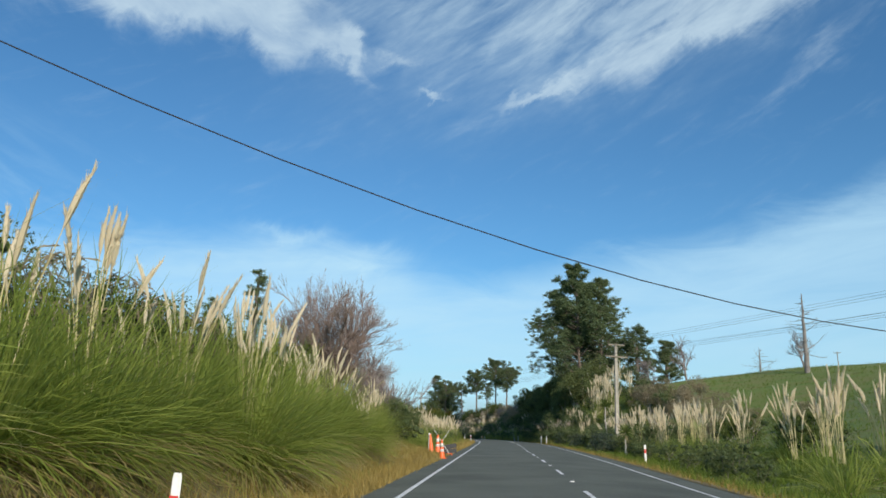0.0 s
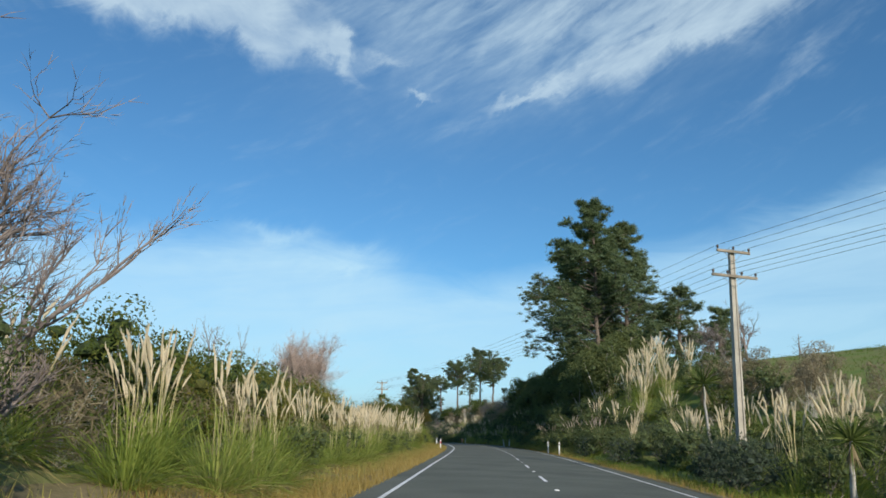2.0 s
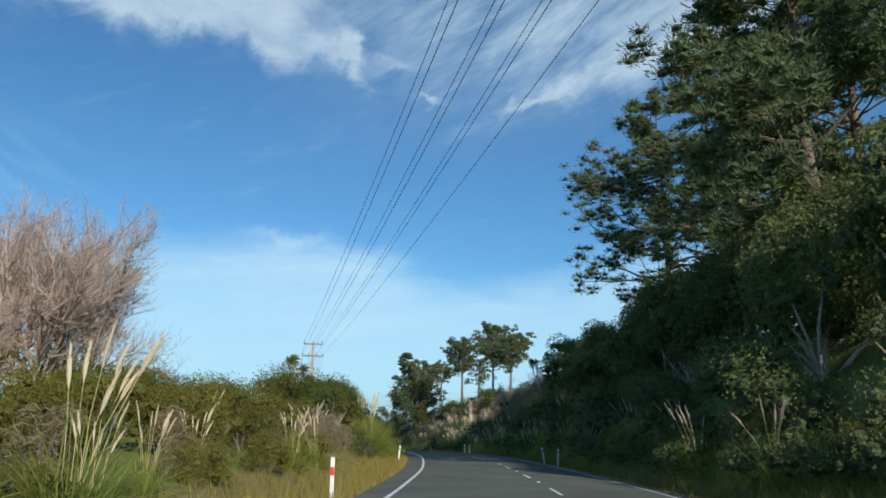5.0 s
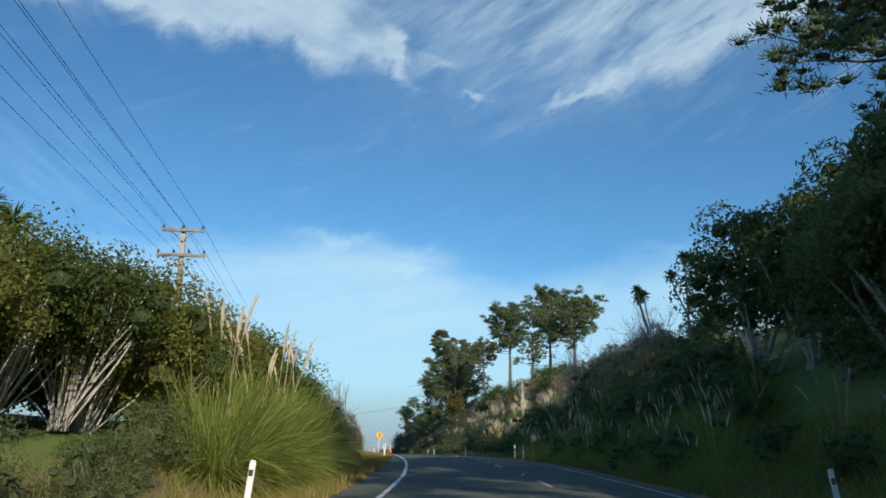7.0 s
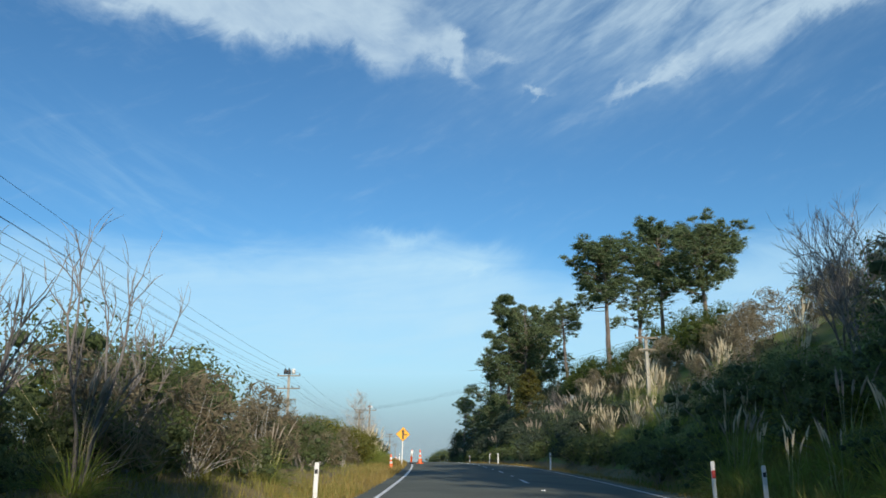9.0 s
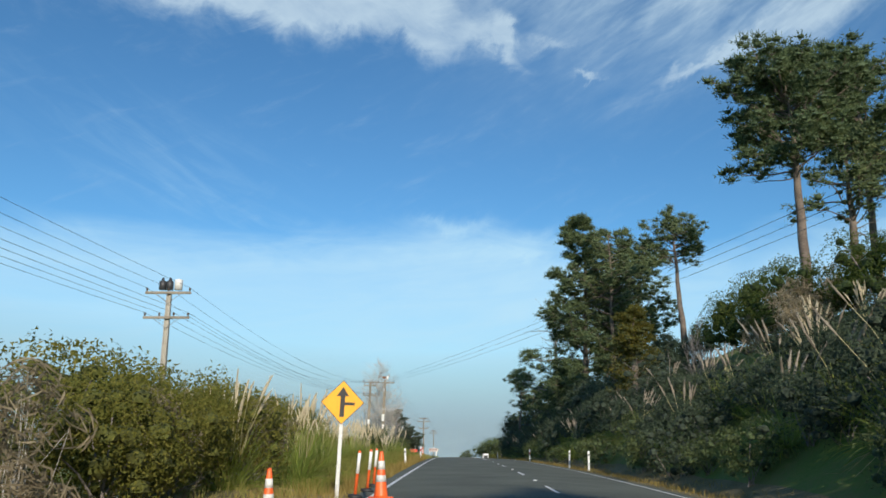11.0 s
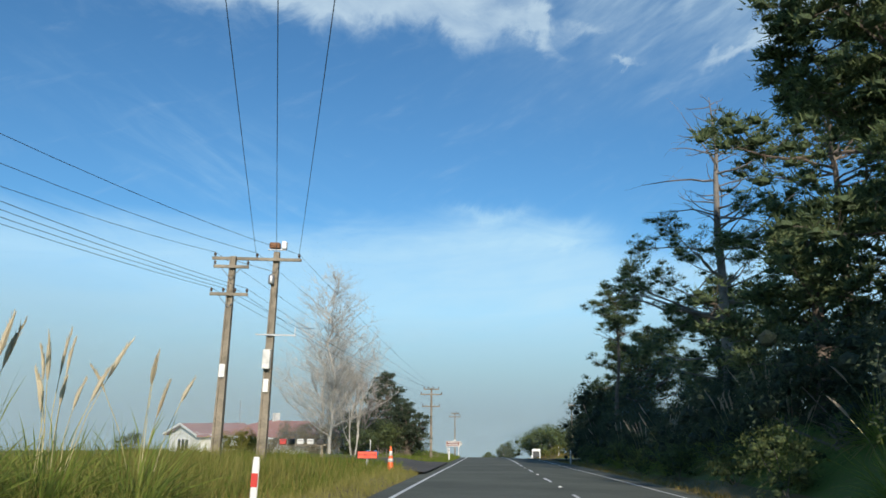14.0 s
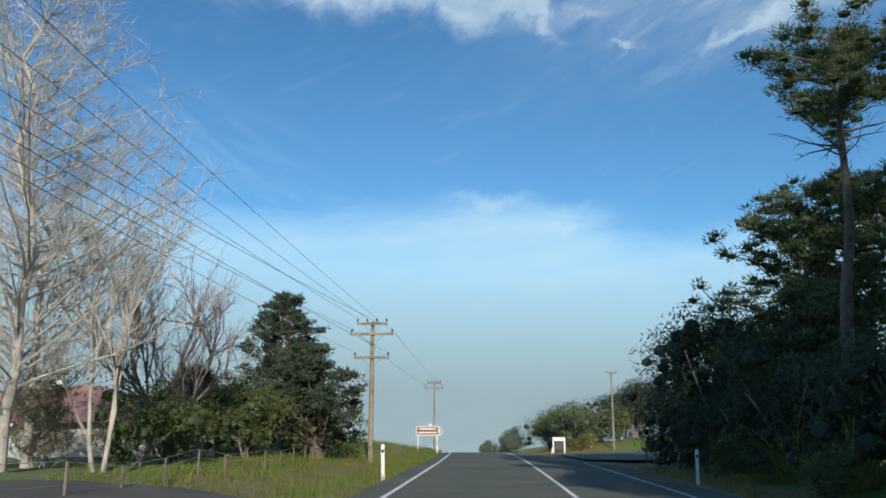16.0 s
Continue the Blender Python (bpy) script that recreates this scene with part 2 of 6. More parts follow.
WALLWHITE = surface("painted_weatherboard", (0.62, 0.62, 0.60), (0.80, 0.80, 0.77), 0.6, 1, 20, bump=0.1)
ROOFRED = surface("painted_iron_roof", (0.30, 0.13, 0.11), (0.40, 0.20, 0.17), 0.5, 0.8, 12, bump=0.15)
GLASS = surface("dark_window_glass", (0.015, 0.018, 0.02), (0.04, 0.045, 0.05), 0.08, 2, 10, bump=0.0)
BLUE = surface("blue_plastic", (0.03, 0.20, 0.42), (0.06, 0.30, 0.55), 0.45, 4, 20, bump=0.05)
BARK = surface("pine_bark", (0.05, 0.038, 0.03), (0.19, 0.15, 0.12), 0.9, 1.5, 14, bump=0.8)
PALEBARK = surface("pale_bark", (0.24, 0.22, 0.19), (0.50, 0.475, 0.43), 0.85, 1.5, 14, bump=0.5)
GREYBARK = surface("grey_bark", (0.10, 0.085, 0.08), (0.27, 0.23, 0.21), 0.85, 1.5, 14, bump=0.5)
TWIGPINK = surface("reddish_twigs", (0.20, 0.15, 0.125), (0.42, 0.33, 0.28), 0.85, 1.0, 6, bump=0.2)
TWIGBROWN = surface("brown_twigs", (0.12, 0.09, 0.075), (0.27, 0.205, 0.175), 0.85, 1.0, 6, bump=0.2)
DEADWOOD = surface("dead_wood", (0.09, 0.08, 0.075), (0.24, 0.22, 0.20), 0.85, 1.5, 14, bump=0.5)
BLADE = leafy("pampas_blades", (0.21, 0.28, 0.052), (0.31, 0.375, 0.082), (0.46, 0.46, 0.15), 0.58)
PLUME = leafy("pampas_plume", (0.68, 0.59, 0.40), (0.79, 0.71, 0.53), (0.86, 0.80, 0.64), 0.5, 0.9)
OLDPLUME = leafy("weathered_plume", (0.40, 0.34, 0.26), (0.52, 0.45, 0.36), (0.62, 0.55, 0.45), 0.5, 0.9)
STRAWBLADE = leafy("dry_pampas_blades", (0.30, 0.24, 0.10), (0.42, 0.35, 0.16), (0.55, 0.47, 0.26), 0.5)
STALK = surface("plume_stalk", (0.30, 0.27, 0.12), (0.50, 0.44, 0.24), 0.7, 2, 20, bump=0.1)
NEEDLE = leafy("pine_needles", (0.085, 0.125, 0.058), (0.155, 0.20, 0.088), (0.28, 0.31, 0.14), 0.5)
NEEDLEOLD = leafy("golden_conifer_sprays", (0.07, 0.08, 0.018), (0.14, 0.125, 0.025), (0.22, 0.16, 0.04), 0.4)
# colour of the cypresses, also the shade-darkened leaves on the bank
CYPRESS_AND_SHADE = leafy("cypress_and_shaded_sprays", (0.05, 0.072, 0.046), (0.08, 0.11, 0.066), (0.125, 0.15, 0.09), 0.4)
SHRUB = leafy("shrub_leaves", (0.045, 0.075, 0.018), (0.09, 0.125, 0.028), (0.17, 0.18, 0.045), 0.45)
OLIVE = leafy("olive_shrub_leaves", (0.11, 0.12, 0.022), (0.195, 0.19, 0.04), (0.32, 0.28, 0.075), 0.5)
DARKLEAF = leafy("dark_shrub_leaves", (0.085, 0.12, 0.045), (0.14, 0.175, 0.066), (0.215, 0.24, 0.092), 0.5)
BROWNLEAF = leafy("brown_shrub_twigs", (0.17, 0.14, 0.09), (0.30, 0.25, 0.16), (0.44, 0.38, 0.26), 0.5)
SWORD = leafy("cabbage_tree_leaves", (0.05, 0.085, 0.02), (0.11, 0.15, 0.035), (0.22, 0.25, 0.08), 0.35)
DRYSKIRT = leafy("dead_hanging_leaves", (0.13, 0.10, 0.055), (0.24, 0.19, 0.11), (0.34, 0.28, 0.17), 0.3)
DRYGRASS = leafy("dry_verge_grass", (0.20, 0.15, 0.045), (0.34, 0.25, 0.075), (0.50, 0.40, 0.16), 0.4)
STRAWGRASS = leafy("straw_green_grass", (0.17, 0.19, 0.04), (0.28, 0.27, 0.075), (0.42, 0.37, 0.13), 0.45)
GREENGRASS = leafy("green_grass", (0.07, 0.12, 0.015), (0.13, 0.19, 0.03), (0.23, 0.25, 0.055), 0.4)

# ---- the lie of the land ----
# the lane's middle line, every second of driving: x, y, height of the seal
LANE = [(0.0, -140.0, -1.2), (0.0, -60.0, -0.5), (0.0, 0.0, -0.02), (0.26, 19.99, 0.15), (0.65, 39.99, 0.35), (0.96, 60.13, 0.49),
        (1.14, 80.2, 0.6), (1.19, 100.21, 0.69), (0.93, 120.15, 0.75), (0.01, 139.85, 0.79), (-1.75, 159.46, 0.94),
        (-4.37, 178.94, 1.03), (-7.74, 198.25, 0.93), (-11.77, 217.41, 0.69), (-16.33, 236.46, 0.37), (-21.44, 255.67, -0.09),
        (-26.82, 275.07, -0.68), (-31.97, 293.95, -1.32), (-36.83, 311.74, -2.03), (-42.11, 331.03, -2.85), (-47.5, 350.3, -3.75),
        (-53.3, 369.4, -4.75), (-60.0, 388.2, -6.2), (-76.0, 424.8, -10.2), (-120.0, 515.0, -18.0), (-300.0, 860.0, -22.0)]
L = np.array(LANE)
chord = np.concatenate([[0], np.cumsum(np.hypot(np.diff(L[:, 0]), np.diff(L[:, 1])))])
chord -= chord[2]


def smooth_curve(step=1.0):
    s = np.arange(chord[0], chord[-1], step)
    q = np.stack([np.interp(s, chord, L[:, k]) for k in range(3)], 1)
    for width in (13, 9):
        pad = np.pad(q, ((width, width), (0, 0)), mode="reflect", reflect_type="odd")
        ker = np.ones(width) / width
        q = np.stack([np.convolve(pad[:, k], ker, "same")[width:-width] for k in range(3)], 1)
    return s, q


CS, CQ = smooth_curve()
TAN = np.gradient(CQ[:, :2], axis=0)
TAN /= np.linalg.norm(TAN, axis=1)[:, None]


def lane(s, u):
    """Plan position at s metres along the lane and u metres to its right, and the seal's height there."""
    x, y, z = (np.interp(s, CS, CQ[:, k]) for k in range(3))
    tx, ty = np.interp(s, CS, TAN[:, 0]), np.interp(s, CS, TAN[:, 1])
    near = np.clip(u, -150, 150)
    far_off = u - near
    return x + near * ty + far_off * 0.985, y - near * tx + far_off * 0.17, z


def ramp(x, *pairs):
    return np.interp(x, [p[0] for p in pairs], [p[1] for p in pairs])


EDGE_L, EDGE_R, CROWN = -3.1, 6.2, 2.16


def cross(u):
    """Crossfall of the road."""
    return np.where(u > CROWN, -0.05 * (np.minimum(u, EDGE_R) - CROWN), np.where(u < -1.9, 0.03 * (np.maximum(u, EDGE_L) + 1.9), 0.0))


def relief(s, u):
    """Height of the open ground over the seal."""
    s, u = np.broadcast_arrays(np.asarray(s, float), np.asarray(u, float))
    low = ramp(u, (EDGE_R, -0.18), (6.6, -0.22), (8, -0.45), (12, -0.5), (16, 0.2), (25, 2.2), (45, 7.2), (80, 9.2), (200, 10), (600, 6))
    bankr = ramp(u, (EDGE_R, -0.18), (6.6, -0.2), (7.4, -0.3), (8.5, 0.4), (12, 3.2), (16, 6.0), (20, 8.0), (45, 11), (100, 14), (200, 14), (600, 8))
    flat_r = ramp(u, (EDGE_R, -0.18), (7, -0.25), (14, -0.2), (40, 0.5), (200, 2), (600, 2))
    k1 = ramp(s, (84, 0), (118, 1))
    k2 = ramp(s, (292, 0), (348, 1))
    right = (low * (1 - k1) + bankr * k1) * (1 - k2) + flat_r * k2
    right = right + ramp(s, (386, 0), (397, 1)) * ramp(u, (9, 0), (13, 1.0), (25, 2.4), (60, 4.0))
    b = ramp(s, (-60, 1.6), (0, 1.8), (40, 1.5), (62, 0.4), (112, 0.3), (132, 1.3), (195, 1.3), (222, 0.3), (245, -0.1), (300, 0.3), (320, 0.1), (345, 0.3), (362, 0.5), (380, 0.3), (420, -0.5))
    a = -u
    left = ramp(a, (-EDGE_L, -0.05), (4.2, -0.16), (5.5, -0.1), (6.0, 0.0)) + b * ramp(a, (5.0, 0), (8.5, 1), (16, 1.5), (40, 1.5)) - ramp(s, (180, 0), (300, 1)) * ramp(a, (12, 0), (45, 0.5), (300, 5))
    left = left + 0.34 * ramp(s, (33, 0), (38, 1), (46, 1), (54, 0)) * ramp(a, (3.1, 0), (3.35, 0.8), (4, 1), (9, 1)) + 0.35 * ramp(s, (360, 0), (368, 1), (378, 1), (390, 0)) * ramp(a, (3.2, 0), (4, 1), (9, 1))
    left = left + 0.3 * ramp(s, (276, 0), (288, 0.9), (305, 1), (326, 1), (340, 0)) * ramp(a, (3.15, 0), (3.9, 1), (20, 1))
    return np.where(u > 1.5, right, left)


def wobble(x, y):
    return 0.10 * np.sin(x * 0.9 + 1.3 * np.sin(y * 0.31)) * np.cos(y * 0.7 + x * 0.2) + 0.06 * np.sin(x * 2.3 + y * 1.9)


def spot(s, u, dz=0.0):
    """A point of the ground (of the seal, on the road)."""
    x, y, z = (float(v) for v in lane(s, u))
    if EDGE_L <= u <= EDGE_R:
        z += float(cross(np.float64(u)))
    else:
        z += float(relief(s, u)) + float(wobble(x, y)) * min(1.0, max(0.0, (u - EDGE_R if u > 0 else EDGE_L - u) / 3.0))
    return Vector((x, y, z + dz))


def heading(s):
    """Turn about z of a thing that faces along the lane."""
    return math.degrees(math.atan2(float(np.interp(s, CS, TAN[:, 1])), float(np.interp(s, CS, TAN[:, 0])))) - 90


def raw_mesh(name, verts, faces, material, smooth=False):
    me = bpy.data.meshes.new(name)
    me.from_pydata([tuple(v) for v in verts], [], faces)
    me.materials.append(material)
    if smooth:
        me.polygons.foreach_set("use_smooth", [True] * len(me.polygons))
    me.update()
    return me


def grid(name, S_, U_, height, material):
    sg, ug = np.meshgrid(S_, U_, indexing="ij")
    x, y, z = lane(sg, ug)
    z = z + height(sg, ug, x, y)
    v = np.stack([x, y, z], -1).reshape(-1, 3)
    n = len(U_)
    f = [(i * n + j, i * n + j + 1, (i + 1) * n + j + 1, (i + 1) * n + j) for i in range(len(S_) - 1) for j in range(n - 1)]
    f = [(a, d, c_, b) for a, b, c_, d in f]
    return raw_mesh(name, v, f, material, True)


def open_ground(s, u, x, y):
    off = np.maximum(np.where(u > 0, u - EDGE_R, EDGE_L - u), 0)
    h = relief(s, u) + wobble(x, y) * np.minimum(1, off / 3.0)
    return np.where((u > EDGE_L + 0.02) & (u < EDGE_R - 0.02), -0.6, h)


US = np.concatenate([[-2500, -900, -400, -260, -180, -120, -90, -70, -55], np.arange(-44, -12, 4), np.arange(-12, -5, 1.0), [-5, -4.4, -3.8, -3.45, EDGE_L + 0.005, EDGE_L + 0.2, 0, EDGE_R - 0.2, EDGE_R - 0.005, 6.4, 6.7],
                     np.arange(7.2, 14, 0.9), np.arange(14, 26, 2), np.arange(26, 50, 4), [50, 60, 75, 95, 130, 180, 260, 400, 900, 2500]])
SS = np.concatenate([np.arange(-138, -20, 12), np.arange(-20, 420, 2.0), np.arange(420, 880, 20)])
ground = tagged(new("ground", grid("ground", SS, US, open_ground, SOIL)), "rough grassy ground with banks beside the road", "ground", kind="structure")

ground.data.materials.append(VERGESOIL)
mid_u = (US[:-1] + US[1:]) / 2
dry_side = (mid_u > -7.4) & (mid_u < 8.0)
ground.data.polygons.foreach_set("material_index", np.tile(dry_side.astype(np.int32), len(SS) - 1))

SR = np.concatenate([np.arange(-130, -20, 6), np.arange(-20, 470, 2.0)])
UR = np.array([EDGE_L, -2.4, -1.9, -1.2, 0.0, 1.2, CROWN, 3.2, 4.2, 5.0, EDGE_R])
road = tagged(new("road", grid("road", SR, UR, lambda s, u, x, y: cross(u), ASPHALT)), "dark grey sealed two-lane country road", "road", kind="structure")


# the painted lines: how far they lie off the lane's middle, which widens in the bends
LINE_L = [(0, -2.15), (27, -2.23), (78, -2.42), (110, -2.3), (140, -2.02), (168, -1.85), (200, -2.45), (248, -2.6), (288, -2.5), (325, -2.3)]
LINE_R = [(0, 5.2), (30, 5.28), (81, 5.6), (110, 5.8), (143, 6.0), (170, 5.5), (202, 5.62), (250, 5.8), (291, 5.8), (327, 4.85)]
LINE_C = [(0, 2.0), (28, 2.05), (55, 1.8), (86, 2.05), (141, 2.5), (163, 2.5), (177, 2.2), (209, 2.22), (251, 2.16), (298, 2.2), (326, 1.84)]


def stripe(s0, s1, pairs, w, lift=0.006, step=2.0):
    n = max(2, int((s1 - s0) / step) + 1)
    s = np.linspace(s0, s1, n)
    v, f = [], []
    for i, q in enumerate(s):
        u = float(ramp(q, *pairs))
        for d in (-w / 2, w / 2):
            x, y, z = lane(q, u + d)
            v.append((x, y, z + float(cross(np.float64(u + d))) + lift))
        if i:
            f.append((2 * i - 2, 2 * i - 1, 2 * i + 1, 2 * i))
    return raw_mesh("stripe", v, f, LINE)


def road_mark(name, s0, s1, u, w, label):
    return tagged(new(name, stripe(s0, s1, u, w)), label, "road marking", "road markings", "structure")


road_mark("edge_line", -60, 440, LINE_L, 0.13, "white painted edge line on dark seal")
road_mark("edge_line", -60, 356, LINE_R, 0.10, "white painted edge line on dark seal")
road_mark("edge_line", 392, 440, LINE_R, 0.10, "white painted edge line on dark seal")
road_mark("centre_line", 329.5, 440, LINE_C, 0.11, "solid white painted centre line")
PHASE = [(0, 29.3), (1, 38.7), (3, 57.2), (6, 87.4), (9, 115.0), (12, 143.3), (14, 164.7), (15, 177.5), (18, 210.0), (22, 253.1), (26, 299.2), (29, 327.6)]
for k in range(-3, 30):
    end = float(ramp(k, (-5, -20.7), *PHASE))
    road_mark("centre_dash", end - 3.0, end, LINE_C, 0.11, "white painted centre dash")
    r = end + 3.4
    v = spot(r, float(ramp(r, *LINE_C)), 0.0)
    bm = bmesh.new()
    bmesh.ops.create_cone(bm, cap_ends=True, segments=8, radius1=0.075, radius2=0.05, depth=0.022)
    me = bpy.data.meshes.new("road_stud")
    bm.to_mesh(me)
    bm.free()
    me.materials.append(WHITE)
    tagged(new("road_stud", me), "small white raised road stud", "road stud", "road studs").matrix_world = Matrix.Translation(v + Vector((0, 0, 0.012)))

# side road on the right and the sealed apron on the left
SIDE_S, SIDE_U = np.linspace(360, 388, 15), np.array([5.5, 8, 12, 20, 34, 60])
side = tagged(new("side_road", grid("side_road", SIDE_S, SIDE_U, lambda s, u, x, y: -0.16 + 0.03 + (relief(s, u) + 0.2) * np.clip((u - 6) / 8, 0, 1) + 0.05, ASPHALT)),
              "sealed side road joining the main road", "road", kind="structure")
apron = tagged(new("driveway", grid("driveway", np.linspace(312, 331, 11), np.array([-11.0, -8, -6, -4.5, -2.8]), lambda s, u, x, y: relief(s, u) * np.clip((-u - 2.8) / 2, 0, 1) + 0.06, SHOULDER)),
               "sealed driveway apron beside the road", "driveway", kind="structure")

# ---- builders ----


def part(name, me, parent, label=""):
    """Links a mesh as one part of a thing."""
    if isinstance(me, bmesh.types.BMesh):
        bm, me = me, bpy.data.meshes.new(name)
        bm.to_mesh(me)
        bm.free()
    ob = new(name, me)
    ob.parent = parent
    return tagged(ob, label) if label else ob


class Heap:
    """Collects vertices and faces of one mesh."""

    def __init__(self):
        self.v, self.f, self.n = [], [], 0

    def add(self, verts, faces):
        self.v.extend(verts)
        self.f.extend([tuple(i + self.n for i in q) for q in faces])
        self.n += len(verts)

    def tris(self, a):
        """Loose triangles from an array (n, 3, 3)."""
        a = np.asarray(a).reshape(-1, 3)
        self.v.extend(map(tuple, a.tolist()))
        k = np.arange(self.n, self.n + len(a)).reshape(-1, 3)
        self.f.extend(map(tuple, k.tolist()))
        self.n += len(a)

    def strip(self, pts, widths, side):
        """A flat tapered blade along pts."""
        vs, fs = [], []
        for i, (p, w) in enumerate(zip(pts, widths)):
            if w <= 0:
                vs.append(p)
            else:
                vs += [p - side * w / 2, p + side * w / 2]
        k = 0
        for i in range(len(pts) - 1):
            if widths[i + 1] <= 0:
                fs.append((k, k + 1, k + 2))
            else:
                fs.append((k, k + 1, k + 3, k + 2))
            k += 2
        self.add([tuple(q) for q in vs], fs)

    def tube(self, pts, radii, sides=6, cap=False):
        vs, fs = [], []
        for i, (p, r) in enumerate(zip(pts, radii)):
            d = (pts[min(i + 1, len(pts) - 1)] - pts[max(i - 1, 0)])
            d = d / (np.linalg.norm(d) + 1e-9)
            a = np.cross(d, (0.0, 0.0, 1.0) if abs(d[2]) < 0.9 else (1.0, 0.0, 0.0))
            a /= np.linalg.norm(a)
            b = np.cross(d, a)
            for k in range(sides):
                t_ = 2 * math.pi * k / sides
                vs.append(tuple(p + (a * math.cos(t_) + b * math.sin(t_)) * r))
        for i in range(len(pts) - 1):
            for k in range(sides):
                k2 = (k + 1) % sides
                fs.append((i * sides + k, i * sides + k2, (i + 1) * sides + k2, (i + 1) * sides + k))
        if cap:
            fs.append(tuple(range((len(pts) - 1) * sides, len(pts) * sides)))
            fs.append(tuple(reversed(range(sides))))
        self.add(vs, fs)

    def box(self, c, size, turn=0.0, lean=0.0):
        m = Matrix.Translation(c) @ pose(0, 0, 0, lean, 0, turn)
        vs = [tuple(m @ Vector((x * size[0] / 2, y * size[1] / 2, z * size[2] / 2))) for x in (-1, 1) for y in (-1, 1) for z in (-1, 1)]
        self.add(vs, [(0, 1, 3, 2), (4, 6, 7, 5), (0, 4, 5, 1), (2, 3, 7, 6), (0, 2, 6, 4), (1, 5, 7, 3)])

    def mesh(self, name, material, smooth=False):
        return raw_mesh(name, self.v, self.f, material, smooth)


def unit(v):
    return v / (np.linalg.norm(v) + 1e-9)


def rows_unit(a):
    return a / (np.linalg.norm(a, axis=1)[:, None] + 1e-9)


def away(name):
    """The root of a thing that is built once, out of which copies are set."""
    return new(name)


# plants


def two_tone(h1, h2, name, m1, m2):
    """One mesh of two heaps, each with its own material."""
    me = raw_mesh(name, h1.v + h2.v, h1.f + [tuple(i + h1.n for i in q) for q in h2.f], m1)
    me.materials.append(m2)
    me.polygons.foreach_set("material_index", [0] * len(h1.f) + [1] * len(h2.f))
    return me


def plume_mesh(g, d, old, stalk, plume_len, lean):
    tilt = abs(g.normal(0.04, lean)) * 0.55
    ht = stalk * g.uniform(0.82, 1.12)
    base = d * g.uniform(0.05, 0.3) + np.array([0, 0, 0.7])
    tip = base + d * ht * math.sin(tilt) + np.array([0, 0, ht * math.cos(tilt) - 0.7])
    st, f = Heap(), Heap()
    mid = (base + tip) / 2 - d * 0.06
    st.tube([base, mid, tip], [0.007, 0.007, 0.006], 3)
    ax = unit(tip - mid)
    pl = plume_len * g.uniform(0.75, 1.2)
    nod = unit(d + g.normal(0, 0.3, 3) * [1, 1, 0])
    fat = g.uniform(0.75, 1.2)
    axis = [tip + ax * pl * (q - 0.4) + nod * 0.16 * max(0, q - 0.35) ** 2 for q in np.linspace(0, 1, 7)]
    f.tube(axis, [0.005, 0.022 * fat, 0.032 * fat, 0.032 * fat, 0.026 * fat, 0.016 * fat, 0.004], 5)
    for j in range(38):
        q = g.uniform(0.03, 0.95)
        c0 = axis[int(q * 6)] + (axis[min(6, int(q * 6) + 1)] - axis[int(q * 6)]) * (q * 6 % 1)
        w = 0.066 * fat * math.sin(math.pi * min(1, 0.15 + q * 0.8)) ** 0.7
        b = g.normal(0, 1, 3)
        b = unit(b - ax * (b @ ax))
        e = c0 + b * w * g.uniform(0.5, 1.0) + ax * pl * g.uniform(0.14, 0.26)
        sd = unit(np.cross(b, ax) + g.normal(0, 0.3, 3)) * 0.014
        f.add([tuple(c0 - sd), tuple(c0 + sd), tuple(e)], [(0, 1, 2)])
    return two_tone(st, f, "plume", STALK, OLDPLUME if old else PLUME)


def pampas(seed, blades=300, plumes=9, reach=1.55, tall=1.55, plume_len=0.6, stalk=2.2, old=False, lean=0.35, straw=0.16, wide=0.016):
    """A mound of arching blades with a straw skirt, and plumes on stalks."""
    g = np.random.default_rng(seed)
    root = away("pampas_clump")
    h, dry = Heap(), Heap()
    for k in range(blades):
        a = g.uniform(0, 2 * math.pi)
        d = np.array([math.cos(a), math.sin(a), 0.0])
        p0 = d * g.uniform(0, 0.4)
        low = k < blades * straw
        rise_ = g.uniform(-0.1, 0.55) if low else math.asin(g.uniform(0.06, 0.995) ** 0.62)
        ln = (reach * 1.08 * math.cos(rise_) ** 2 + tall * 1.55 * math.sin(rise_) ** 2) * g.uniform(0.62, 1.08)
        sag = ln * (0.14 + 0.42 * math.cos(rise_)) * g.uniform(0.6, 1.3)
        way = d * math.cos(rise_) + np.array([0, 0, math.sin(rise_)])
        side = unit(np.cross(d, (0, 0, 1.0)) + g.normal(0, 0.35, 3))
        w = g.uniform(0.7, 1.35) * wide
        qs = (0.0, 0.28, 0.55, 0.8, 1.0) if wide < 0.0175 else (0.0, 0.42, 0.75, 1.0)
        drift = np.cross(d, (0, 0, 1.0)) * g.normal(0, 0.16) * ln
        line = []
        for q in qs:
            p_ = p0 + way * ln * q + drift * q * q - np.array([0, 0, sag * q * q])
            p_[2] = max(-0.5, p_[2])
            line.append(p_)
        (dry if low else h).strip(line, [w * k_ for k_ in ((0.9, 1.0, 1.0, 0.7, 0) if len(qs) == 5 else (0.9, 1.0, 0.8, 0))], side)
    part("foliage", two_tone(h, dry, "foliage", BLADE, STRAWBLADE), root)
    sheaf = g.uniform(0, 2 * math.pi)
    for k in range(plumes):
        a = sheaf + g.normal(0, 0.9) + (3.14 if k % 4 == 3 else 0)
        part("plume", plume_mesh(g, np.array([math.cos(a), math.sin(a), 0.0]), old, stalk, plume_len, lean), root, "feathery plume on a straw stalk")
    return root


